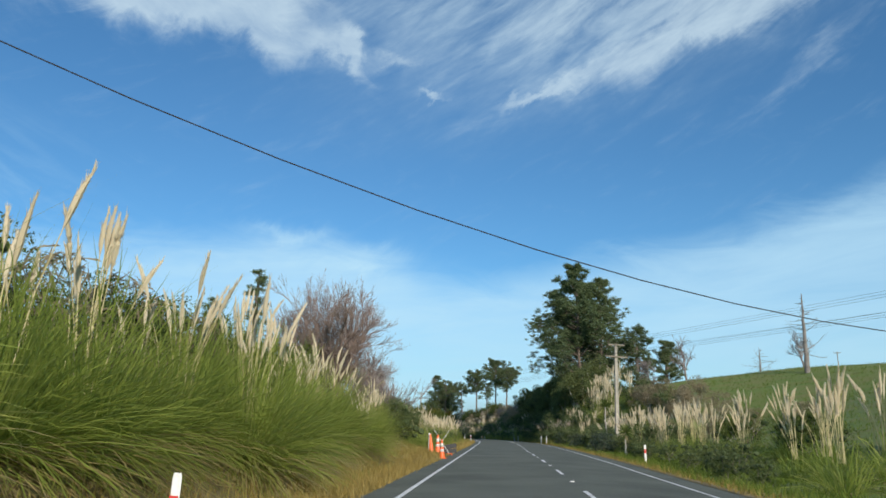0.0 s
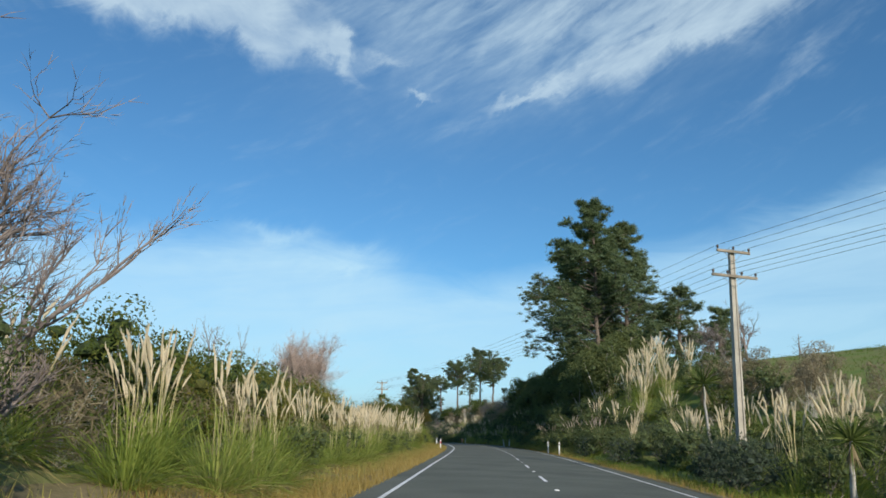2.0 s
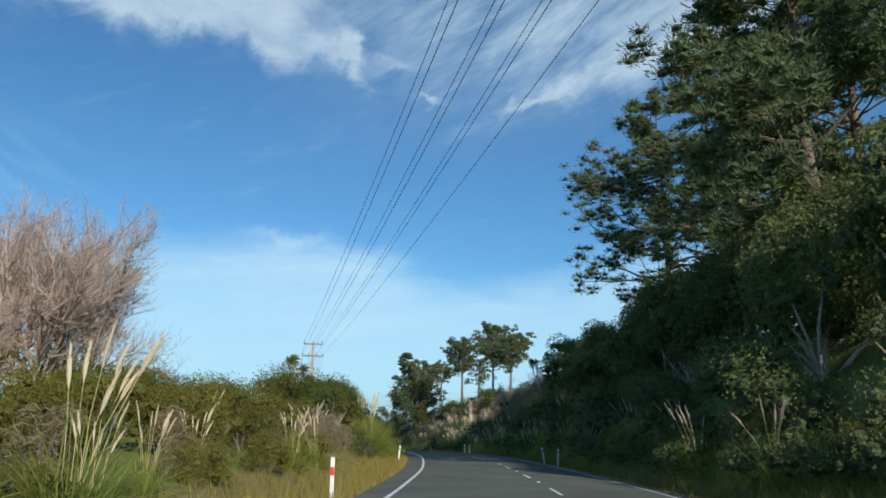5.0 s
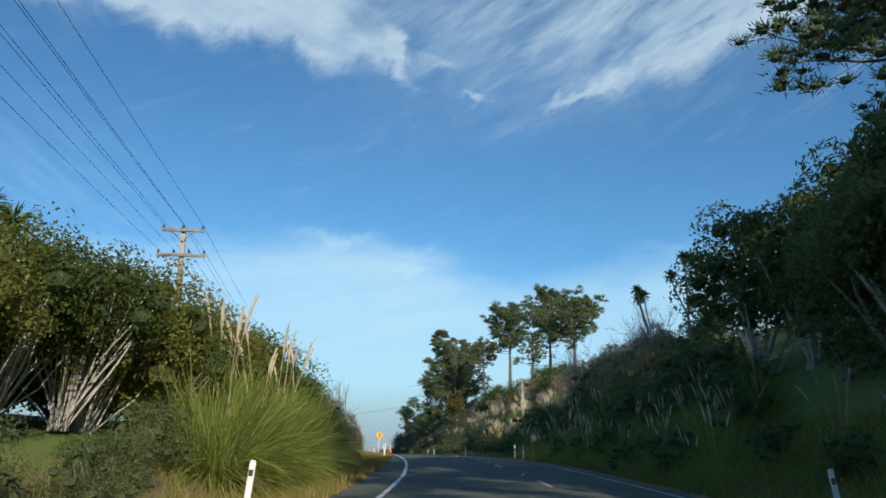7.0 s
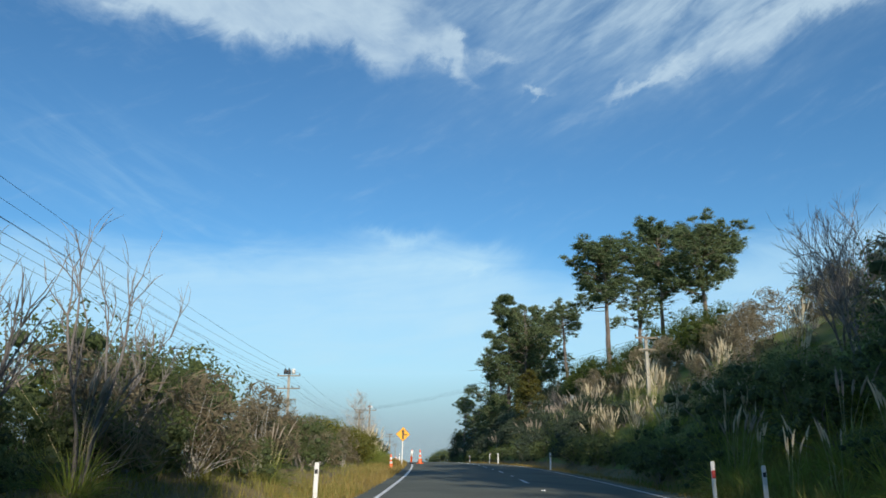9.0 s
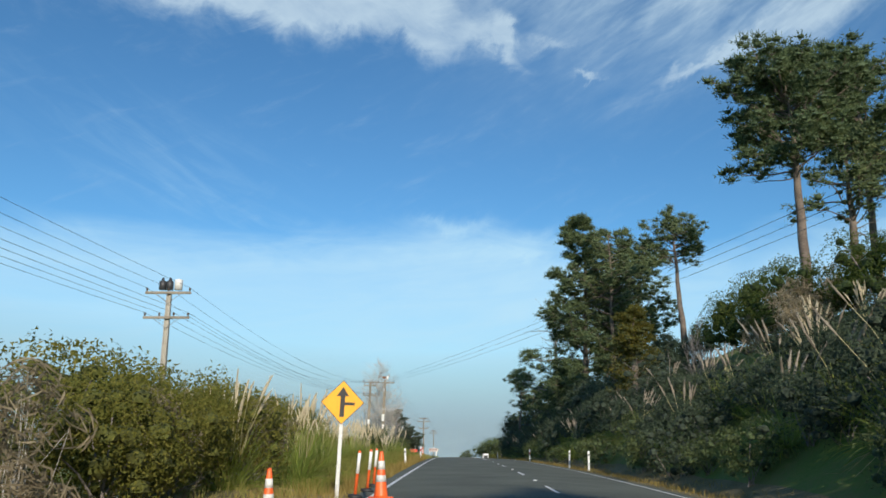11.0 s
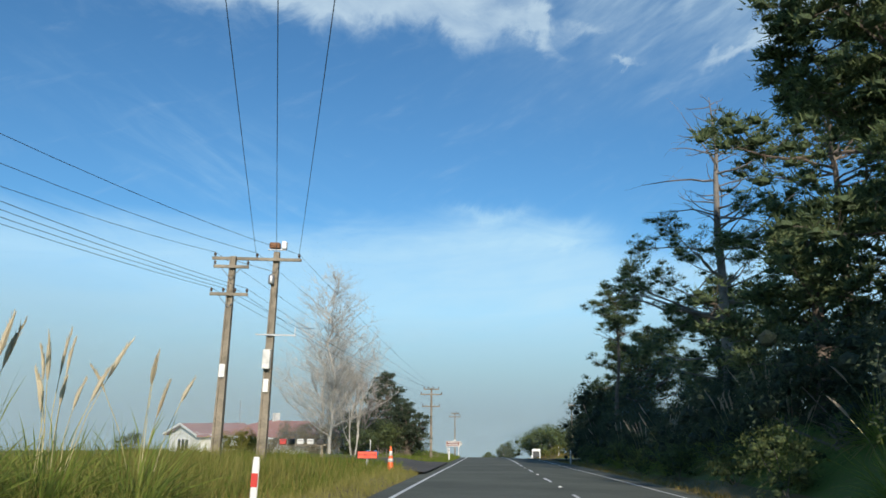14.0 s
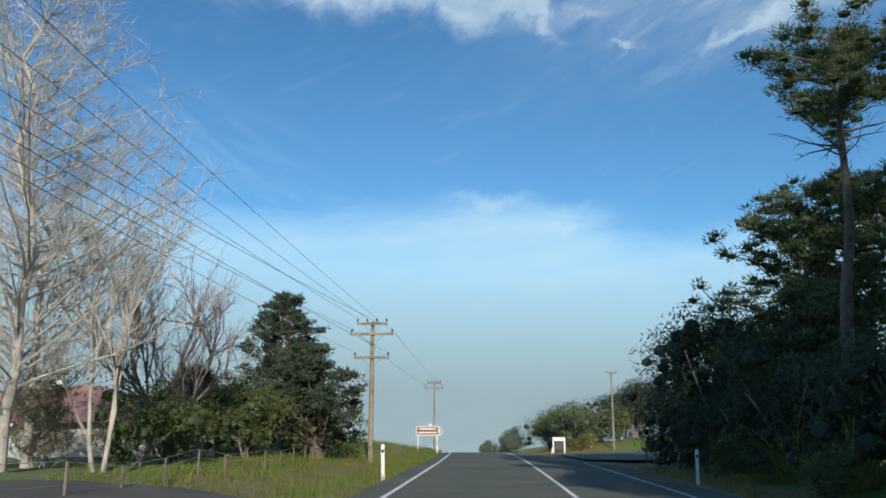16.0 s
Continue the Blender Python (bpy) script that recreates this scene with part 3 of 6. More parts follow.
def ball_mesh():
    bm = bmesh.new()
    bmesh.ops.create_icosphere(bm, subdivisions=1, radius=1.0)
    v = np.array([q.co[:] for q in bm.verts])
    f = [tuple(q.index for q in p_.verts) for p_ in bm.faces]
    bm.free()
    return v, f


BALL = ball_mesh()
GAP_SHADES = {}


def gap_shade(material):
    """Inner leaves in the plant's darkest colour, dimmed further to paint shade into its gaps."""
    if material.name not in GAP_SHADES:
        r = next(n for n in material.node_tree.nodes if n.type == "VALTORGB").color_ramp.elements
        GAP_SHADES[material.name] = surface("inner_shade_" + material.name, tuple(0.35 * x for x in r[0].color[:3]), tuple(0.85 * x for x in r[0].color[:3]), 0.95, 3.0, 22, bump=1.0)
    return GAP_SHADES[material.name]


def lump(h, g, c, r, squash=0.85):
    """One uneven clump of inner leaves, in the shade-dimmed colour."""
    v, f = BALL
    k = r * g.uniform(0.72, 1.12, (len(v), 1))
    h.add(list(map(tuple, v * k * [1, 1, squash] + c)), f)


def bush(name, seed, material, wide=1.6, tall=2.2, lobes=16, leaves=1500, size=0.16, stems=6, bark=None, thin=0.5, low=0.15, spray=0.0, stem=0.04):
    """A lobed crown of small leaves over several stems, with gaps between the lobes."""
    g = np.random.default_rng(seed)
    root = away(name)
    h, w = Heap(), Heap()
    cs = []
    for k in range(lobes):
        a, q = g.uniform(0, 2 * math.pi), g.uniform(0, 1) ** 0.5
        z = low + (1 - low) * g.uniform(0.05, 0.92)
        rr = wide * math.sqrt(max(0.08, 1 - (max(0, z - 0.45) / 0.62) ** 2)) * (0.75 + 0.3 * g.uniform())
        cs.append((np.array([math.cos(a) * rr * q * 0.85, math.sin(a) * rr * q * 0.85, z * tall]), g.uniform(0.28, 0.5) * min(wide, tall) * 0.75))
    ca, ra = np.array([c_ for c_, r_ in cs]), np.array([r_ for c_, r_ in cs])
    ids = g.integers(lobes, size=leaves)
    n_ = rows_unit(g.normal(0, 1, (leaves, 3)) + [0, 0, 0.35])
    c1 = ca[ids] + n_ * (ra[ids] * g.uniform(0.5, 1.0, leaves) ** 0.5)[:, None] * [1, 1, 0.85] + g.normal(0, 0.06, (leaves, 3))
    c1[:, 2] = np.where(c1[:, 2] < 0.05, g.uniform(0.05, 0.5, leaves), c1[:, 2])
    fn = rows_unit(n_ + g.normal(0, 0.55, (leaves, 3)))
    a_ = rows_unit(np.cross(fn, g.normal(0, 1, (leaves, 3))))
    b_ = np.cross(fn, a_)
    l_ = (size * g.uniform(0.7, 1.35, leaves))[:, None]
    w_ = (size * thin * g.uniform(0.7, 1.3, leaves))[:, None]
    h.tris(np.stack([c1 - a_ * l_ * 0.5 - b_ * w_ * 0.6, c1 - a_ * l_ * 0.3 + b_ * w_ * 0.6 + fn * 0.1 * size, c1 + a_ * l_ * 0.6], 1))
    # dimmed cores paint the shade seen between the leaves
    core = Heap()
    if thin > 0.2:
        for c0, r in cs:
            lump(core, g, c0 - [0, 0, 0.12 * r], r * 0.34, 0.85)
    part("foliage", two_tone(h, core, "foliage", material, gap_shade(material)), root)
    for k in range(stems):
        c0, r = cs[k % lobes]
        b = np.array([g.normal(0, 0.15), g.normal(0, 0.15), 0])
        m = (b + c0) / 2 + g.normal(0, 0.12, 3)
        w.tube([b, m, c0], [stem, stem * 0.7, stem * 0.3], 5)
    part("branchwork", w.mesh("branchwork", bark or GREYBARK), root)
    return root


def limb(h, g, p, d, length, r0, segs=5, bend=0.12, lift=0.0, sides=5, tip=0.25):
    """One tapered crooked branch; returns its points."""
    pts, rad = [p], [r0]
    q = p
    for i in range(segs):
        d = unit(d + g.normal(0, bend, 3) + np.array([0, 0, lift]))
        q = q + d * length / segs
        pts.append(q)
        rad.append(r0 * (1 - (1 - tip) * (i + 1) / segs))
    h.tube(pts, rad, sides)
    return pts, d


def pine(name, seed, height, clear=0.3, spread=4.5, limbs=46, tufts=7, needle=0.55, top_round=False, bark=None, needles=None, lean=0.0,
         trunk=0.32, dead_below=0.0, per=16, up=0.25, side_only=None, bare_top=0.0, density=1.0, wid=0.05, tips=2):
    """A conifer: tapered trunk, whorls of crooked limbs and tufts of needles with gaps between."""
    g = np.random.default_rng(seed)
    root = away(name)
    tr, br, nd = Heap(), Heap(), Heap()
    pads = []
    pts, rad, p = [], [], np.zeros(3)
    n = 12
    off = np.zeros(3)
    for i in range(n + 1):
        t_ = i / n
        off = off + np.array([g.normal(0, 0.07), g.normal(0, 0.07), 0])
        pts.append(np.array([lean * height * t_ ** 1.5, 0, 0]) + off + np.array([0, 0, height * t_]))
        rad.append(trunk * (1 - t_) ** 0.8 * (1.25 if i == 0 else 1) + 0.02)
    tr.tube(pts, rad, 8)
    pts_a = np.array(pts)

    def on(t_):
        return np.array([np.interp(t_ * n, range(n + 1), pts_a[:, k]) for k in range(3)])

    for k in range(limbs):
        t_ = clear + (1 - clear) * (k + g.uniform(0, 0.8)) / limbs
        dead = t_ < dead_below
        p0 = on(min(t_, 0.985))
        a = g.uniform(0, 2 * math.pi) if not side_only else g.normal(side_only, 0.9)
        q = (t_ - clear) / (1 - clear)
        if top_round:
            ln = spread * (0.55 + 0.75 * math.sin(math.pi * min(1, q * 0.9 + 0.12))) * g.uniform(0.6, 1.1)
        else:
            ln = spread * ((1 - q) ** 0.75 * 0.9 + 0.14) * min(1, 0.55 + 2.2 * q) * g.uniform(0.42, 1.2)
        d = np.array([math.cos(a), math.sin(a), up * g.uniform(0.2, 1.8) - (0.25 if dead else 0)])
        lp, dl = limb(br, g, p0, unit(d), ln, 0.022 + 0.013 * ln * (0.7 if dead else 1), 6, 0.16, 0.04, 4, 0.2)
        if dead and g.uniform() < 0.75 or t_ > 1 - bare_top:
            for s_ in range(4):
                b0 = lp[int(g.integers(2, 7))]
                limb(br, g, b0, unit(dl + g.normal(0, 0.7, 3)), ln * 0.3, 0.012, 3, 0.2, 0.05, 3, 0.2)
            continue
        for s_ in range(int((tufts * 0.5 + tufts * 0.11 * ln) * density)):
            b0 = lp[int(g.integers(tips, 7))] if g.uniform() < 0.75 else lp[-1]
            sd = unit(dl * 0.6 + g.normal(0, 0.7, 3) + [0, 0, 0.25])
            e = b0 + sd * ln * g.uniform(0.06, 0.24)
            br.tube([b0, e], [0.016, 0.008], 3)
            r = needle * g.uniform(0.7, 1.25)
            pads.append((*e, r))
    # dimmed cores paint shade inside the needle tufts
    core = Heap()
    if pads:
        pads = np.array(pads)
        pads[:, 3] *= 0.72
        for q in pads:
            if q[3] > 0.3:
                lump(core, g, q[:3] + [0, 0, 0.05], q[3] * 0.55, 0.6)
        pa_ = np.repeat(pads, int(per * 1.5), 0)
        m_ = len(pa_)
        n_ = rows_unit(g.normal(0, 1, (m_, 3)) + [0, 0, 0.2])
        c1 = pa_[:, :3] + n_ * (pa_[:, 3] * g.uniform(0.35, 0.95, m_))[:, None] * [1.2, 1.2, 0.6]
        d_ = rows_unit(n_ * [1, 1, 0.7] + [0, 0, 0.45] + g.normal(0, 0.3, (m_, 3)))
        s2 = rows_unit(np.cross(d_, g.normal(0, 1, (m_, 3)))) * wid * 0.6
        nd.tris(np.stack([c1 - s2, c1 + s2, c1 + d_ * (needle * g.uniform(0.3, 0.55, m_))[:, None]], 1))
    part("trunk", tr.mesh("trunk", bark or BARK, True), root)
    part("branchwork", br.mesh("branchwork", bark or BARK), root)
    if nd.n:
        part("crown", two_tone(nd, core, "crown", needles or NEEDLE, gap_shade(needles or NEEDLE)), root)
    return root


def bare_tree(name, seed, height, spread=0.5, bark=None, twig=None, trunks=1, depth=5, kids=4, trunk=0.16, upright=0.3, wind=0.0, clear=0.25, thick=0.008):
    """A leafless tree that branches down to twigs."""
    g = np.random.default_rng(seed)
    root = away(name)
    tr, tw = Heap(), Heap()

    def grow(p, d, ln, r, lev):
        h = tr if lev == 0 else tw
        if lev >= 4:
            q = p + d * ln * 0.5 + g.normal(0, 0.05, 3) * ln
            e = q + unit(d + g.normal(0, 0.15, 3) + [0, 0, 0.1]) * ln * 0.5
            sd = unit(np.cross(d, g.normal(0, 1, 3)))
            h.strip([p, q, e], [r * 2.0, r * 1.5, 0], sd)
            if lev < depth:
                for k in range(kids):
                    grow(q if k % 2 else e, unit(d + g.normal(0, spread, 3) + np.array([wind, 0, upright * 0.4])), ln * g.uniform(0.5, 0.8), max(thick * 0.8, r * 0.6), lev + 1)
            return
        segs = 4 if lev < 2 else 3
        pts, dd = limb(h, g, p, d, ln, r, segs, 0.10 + 0.03 * lev, 0.02 + 0.03 * upright, 6 if lev < 2 else (4 if lev < 3 else 3), 0.35)
        if lev >= depth:
            return
        m = kids + (1 if lev < 2 else 0)
        for k in range(m):
            i = int(g.integers(max(1, int(segs * clear) if lev == 0 else 1), segs + 1))
            nd_ = unit(dd + g.normal(0, spread, 3) + np.array([wind, 0, upright * 0.5]))
            grow(pts[i], nd_, ln * g.uniform(0.45, 0.72), max(thick, r * 0.55), lev + 1)

    for k in range(trunks):
        a = g.uniform(0, 6.28)
        d = np.array([math.cos(a) * 0.25, math.sin(a) * 0.25, 1.0]) if trunks > 1 else np.array([0.03, 0.02, 1.0])
        grow(np.array([math.cos(a), math.sin(a), 0]) * (0.15 if trunks > 1 else 0), unit(d), height * 0.5, trunk, 0)
    part("trunk", tr.mesh("trunk", bark or GREYBARK, True), root)
    part("twigwork", tw.mesh("twigwork", twig or bark or GREYBARK), root)
    return root


def poplar(name, seed, height, spread=2.4, limbs=60, bark=None):
    """A leafless tree with one straight stem and many thin upswept limbs and twigs."""
    g = np.random.default_rng(seed)
    root = away(name)
    tr, tw = Heap(), Heap()
    pts = [np.array([g.normal(0, 0.04) * i, g.normal(0, 0.04) * i, height * i / 10]) for i in range(11)]
    tr.tube(pts, [0.14 * (1 - 0.9 * i / 10) + 0.008 for i in range(11)], 8)
    for k in range(limbs):
        t_ = 0.10 + 0.86 * k / limbs
        i = int(t_ * 10)
        p0 = pts[i] + (pts[min(10, i + 1)] - pts[i]) * (t_ * 10 - i)
        a = g.uniform(0, 6.28)
        q = (1 - t_) ** 0.65
        ln = (0.5 + spread * q * 1.15) * g.uniform(0.6, 1.15)
        lp, dl = limb(tw, g, p0, unit(np.array([math.cos(a), math.sin(a), g.uniform(0.35, 0.9)])), ln, 0.009 + 0.0062 * ln, 6, 0.09, 0.045, 4, 0.25)
        for s_ in range(int(6 + 6 * ln)):
            b0 = lp[int(g.integers(1, 7))]
            l2 = g.uniform(0.35, 0.9) * (0.5 + 0.25 * ln)
            lq, d2_ = limb(tw, g, b0, unit(dl + g.normal(0, 0.6, 3) + [0, 0, 0.1]), l2, 0.008, 3, 0.15, 0.04, 3, 0.4)
            for s3 in range(4):
                e0 = lq[int(g.integers(1, 4))]
                d3 = unit(d2_ + g.normal(0, 0.5, 3))
                tw.strip([e0, e0 + d3 * l2 * 0.55], [0.012, 0], unit(np.cross(d3, g.normal(0, 1, 3))))
    part("trunk", tr.mesh("trunk", bark or PALEBARK, True), root)
    part("twigwork", tw.mesh("twigwork", bark or PALEBARK), root)
    return root


def dead_conifer(name, seed, height, limbs=26, spread=3.0, trunk=0.3, stub=0.5):
    g = np.random.default_rng(seed)
    root = away(name)
    tr, br = Heap(), Heap()
    pts = [np.array([0.03 * i + g.normal(0, 0.03), g.normal(0, 0.03), height * i / 9]) for i in range(10)]
    tr.tube(pts, [trunk * (1 - 0.85 * i / 9) for i in range(10)], 8)
    for k in range(limbs):
        t_ = 0.18 + 0.78 * k / limbs
        p0 = pts[int(t_ * 9)] * (1 - (t_ * 9) % 1) + pts[min(9, int(t_ * 9) + 1)] * ((t_ * 9) % 1)
        a = g.uniform(0, 6.28)
        ln = spread * g.uniform(0.35, 1.0) * (1.15 - t_)
        lp, dl = limb(br, g, p0, unit(np.array([math.cos(a), math.sin(a), g.uniform(-0.25, 0.3)])), ln, 0.055, 5, 0.14, 0.03, 4, 0.3)
        for s_ in range(3):
            limb(br, g, lp[int(g.integers(2, 6))], unit(dl + g.normal(0, 0.6, 3)), ln * 0.35, 0.022, 3, 0.2, 0.03, 3, 0.3)
    part("trunk", tr.mesh("trunk", DEADWOOD, True), root)
    part("branchwork", br.mesh("branchwork", DEADWOOD), root)
    return root


def cabbage_tree(seed, heads=3, height=4.5, leaf=0.75):
    g = np.random.default_rng(seed)
    root = away("cabbage_tree")
    tr = Heap()
    tips = []
    limb(tr, g, np.zeros(3), np.array([0.02, 0.02, 1.0]), height * 0.55, 0.10, 5, 0.06, 0.05, 7, 0.7)
    top = np.array(tr.v[-7:]).mean(0)
    for k in range(heads):
        a = 6.28 * k / heads + g.uniform(0, 1)
        pts, d = limb(tr, g, top, unit(np.array([math.cos(a) * 0.45, math.sin(a) * 0.45, 1.0])), height * g.uniform(0.3, 0.55), 0.06, 4, 0.1, 0.08, 6, 0.75)
        tips.append(pts[-1])
    part("trunk", tr.mesh("trunk", PALEBARK, True), root)
    for c0 in tips:
        h, sk = Heap(), Heap()
        for _ in range(110):
            d = unit(g.normal(0, 1, 3) + [0, 0, 0.45])
            l_ = leaf * g.uniform(0.75, 1.15)
            s_ = unit(np.cross(d, g.normal(0, 1, 3)))
            m = c0 + d * l_ * 0.55
            h.strip([c0 + d * 0.05, m, c0 + d * l_ - np.array([0, 0, 0.12 * l_])], [0.03, 0.05, 0], s_)
        for _ in range(40):
            a = g.uniform(0, 6.28)
            d = np.array([math.cos(a) * 0.3, math.sin(a) * 0.3, -1.0])
            sk.strip([c0, c0 + d * leaf * 0.4, c0 + d * leaf * g.uniform(0.6, 1.0)], [0.03, 0.04, 0], unit(np.cross(d, (math.cos(a), math.sin(a), 0))))
        hd = part("leaf_head", h.mesh("leaf_head", SWORD), root)
        part("dead_skirt", sk.mesh("dead_skirt", DRYSKIRT), hd, "hanging dry brown leaves")
    return root


def plant(root, s, u, scale=1.0, turn=None, label="", category="", group="", sink=0.05, tilt=0.0, z=None):
    """Sets a copy of a plant on the ground."""
    p = spot(s, u, -sink)
    if z is not None:
        p.z = z
    k = scale if isinstance(scale, tuple) else (scale, scale, scale)
    t_ = random.uniform(0, 360) if turn is None else turn
    ob = copy_thing(root, Matrix.Translation(p) @ pose(0, 0, 0, tilt, 0, t_) @ Matrix.Diagonal((*k, 1)))
    return tagged(ob, label, category, group)


def drop_model(root):
    """Removes a built model once its copies stand."""
    for o in [*root.children_recursive, root]:
        bpy.data.objects.remove(o)

# ---- roadside furniture ----


def put(root, s, u, turn=0.0, dz=0.0, label="", category="", group="", lean=0.0, lean_y=0.0):
    root.matrix_world = Matrix.Translation(spot(s, u, dz)) @ pose(0, 0, 0, 0, 0, heading(s) + turn) @ pose(0, 0, 0, lean, lean_y, 0)
    return tagged(root, label, category, group)


def box_mesh(name, size, c, material, bevel=0.0):
    bm = bmesh.new()
    bmesh.ops.create_cube(bm, size=1.0)
    bmesh.ops.scale(bm, vec=size, verts=bm.verts)
    bmesh.ops.translate(bm, vec=c, verts=bm.verts)
    if bevel:
        bmesh.ops.bevel(bm, geom=bm.edges[:], offset=bevel, segments=1, affect="EDGES")
    me = bpy.data.meshes.new(name)
    bm.to_mesh(me)
    bm.free()
    me.materials.append(material)
    return me


def slab_mesh(name, outline, depth, material, y=0.0):
    """An upright plate with the given outline (x, z), facing back along the lane."""
    n = len(outline)
    v = [(x, y, z) for x, z in outline] + [(x, y + depth, z) for x, z in outline]
    f = [tuple(range(n)), tuple(reversed(range(n, 2 * n)))] + [(i, n + i, n + (i + 1) % n, (i + 1) % n) for i in range(n)]
    return raw_mesh(name, v, f, material)


def lathe_mesh(name, profile, material, sides=16, c=(0, 0, 0), smooth=True):
    """profile: radius, height pairs from the bottom."""
    v, f = [], []
    for r, z in profile:
        v += [(c[0] + r * math.cos(6.28318 * k / sides), c[1] + r * math.sin(6.28318 * k / sides), c[2] + z) for k in range(sides)]
    for i in range(len(profile) - 1):
        f += [(i * sides + k, i * sides + (k + 1) % sides, (i + 1) * sides + (k + 1) % sides, (i + 1) * sides + k) for k in range(sides)]
    f += [tuple(reversed(range(sides))), tuple(range((len(profile) - 1) * sides, len(profile) * sides))]
    return raw_mesh(name, v, f, material, smooth)


def marker_post(red=True, height=1.05):
    root = new("marker_post")
    h = Heap()
    out = [(-0.055, 0.0), (-0.04, -0.018), (0.04, -0.018), (0.055, 0.0), (0.04, 0.02), (-0.04, 0.02)]
    vs = [(x, y, z) for z in (-0.3, height - 0.06, height) for x, y in ([(a * (0.8 if z == height else 1), b) for a, b in out])]
    fs = [(i * 6 + k, i * 6 + (k + 1) % 6, (i + 1) * 6 + (k + 1) % 6, (i + 1) * 6 + k) for i in range(2) for k in range(6)] + [tuple(range(12, 18))]
    h.add(vs, fs)
    part("post", h.mesh("post", WHITE), root)
    if red:
        part("reflector", box_mesh("reflector", (0.1, 0.012, 0.20), (0, -0.025, height - 0.34), RED), root, "red reflective band")
    else:
        part("reflector", box_mesh("reflector", (0.07, 0.012, 0.10), (0, -0.025, height - 0.2), GREYBACK), root, "dark reflector patch")
    return root


for s_, u_, red_, lean_ in [(8.5, -3.6, True, 3), (42.4, -3.9, False, 0), (120.1, -3.6, True, 0), (152.7, -3.6, False, 6), (197.4, -3.6, False, 2), (266.8, -3.6, False, -3),
                            (289.8, -3.6, True, 2), (339.5, -3.2, False, -1), (42.3, 7.6, True, 0), (105.1, 6.6, False, 1), (112.6, 6.5, False, 0), (149.6, 6.5, False, 3),
                            (153.4, 6.3, False, -8), (197.2, 6.6, False, 0), (200.4, 6.5, True, 0), (229.2, 6.3, False, 1), (260.9, 6.6, False, 1), (265.8, 6.3, False, 2), (290.6, 6.4, True, 0), (340.5, 6.35, False, 1)]:
    put(marker_post(red_), s_, u_, 0, 0, "white plastic edge marker post with a reflector", "marker post", "edge marker posts", 0, lean_)


def cone(tall=0.95, stripes=2):
    root = new("traffic_cone")
    part("base", box_mesh("base", (0.38, 0.38, 0.04), (0, 0, 0.02), ORANGE, 0.012), root)
    part("body", lathe_mesh("body", [(0.15, 0.04), (0.14, 0.08), (0.05, tall * 0.93), (0.035, tall), (0.02, tall)], ORANGE), root)

    def rad(z):
        return 0.14 + (0.05 - 0.14) * (z - 0.08) / (tall * 0.93 - 0.08) + 0.003
    for z0, z1 in [(0.62, 0.80), (0.36, 0.50)][:stripes]:
        part("sleeve", lathe_mesh("sleeve", [(rad(z0 * tall), z0 * tall), (rad(z1 * tall), z1 * tall)], OLDWHITE), root, "white reflective sleeve")
    return root


def tube_post():
    root = new("delineator_tube")
    part("base", lathe_mesh("base", [(0.16, 0.0), (0.15, 0.05), (0.05, 0.07)], BLACK, 12), root)
    part("tube", lathe_mesh("tube", [(0.035, 0.06), (0.035, 0.95), (0.02, 0.98)], ORANGE, 10), root)
    part("band", lathe_mesh("band", [(0.038, 0.50), (0.038, 0.93)], WHITE, 10), root, "white reflective band")
    return root


put(cone(0.98, 0), 41.6, -3.72, 20, 0.0, "plain orange traffic cone leaning on a post", "traffic cone", "traffic cones", 0, -4)
for s_, u_ in [(42.0, -3.42), (40.7, -3.08), (234.9, -2.0), (233.5, -4.0)]:
    put(cone(), s_, u_, random.uniform(0, 90), 0.16 if s_ > 200 and u_ > -3 else 0, "orange traffic cone with white sleeves on the verge", "traffic cone", "traffic cones", 0, random.uniform(-2, 2))
put(cone(1.0), 310.9, -4.2, 10, 0.0, "orange traffic cone with white sleeves beside the driveway", "traffic cone", "traffic cones")
lying = put(cone(0.7, 0), 44.3, -2.9, 0, 0.16, "toppled orange traffic cone lying on the verge", "traffic cone", "traffic cones")
lying.matrix_world = Matrix.Translation(spot(46.5, -2.95, 0.17)) @ pose(0, 0, 0, 0, 96, 190)
for s_, u_, l_ in [(235.4, -2.72, 5), (239.4, -2.8, 4), (237.4, -2.72, 5)]:
    put(tube_post(), s_, u_ + 0.1, 0, 0.16, "orange delineator tube with a white band", "delineator", "delineator tubes", 0, l_)

# folded works sign on crossed legs at the cones
stand = new("folded_works_sign")
h = Heap()
for a in (-1, 1):
    h.tube([np.array([-0.42 * a, 0.0, -0.02]), np.array([0.42 * a, 0.03 * a, 1.25])], [0.014, 0.014], 6, True)
part("crossed_legs", h.mesh("crossed_legs", OLDWHITE), stand)
for k, (zc, tip_) in enumerate(((0.13, 2), (0.36, 8))):
    bd = part("board", box_mesh("board", (0.95, 0.03, 0.24), (0, 0, 0), BLACK, 0.008), stand, "dark folded board")
    bd.matrix_basis = pose(0.36, 0.12 + 0.06 * k, zc, 0, -tip_, 0)
part("ballast", box_mesh("ballast", (0.32, 0.25, 0.22), (-0.1, -0.12, 0.11), OLDWHITE, 0.03), stand, "pale ballast bag")
put(stand, 43.3, -3.3, 8, 0.0, "folded works sign with crossed steel legs", "road sign")

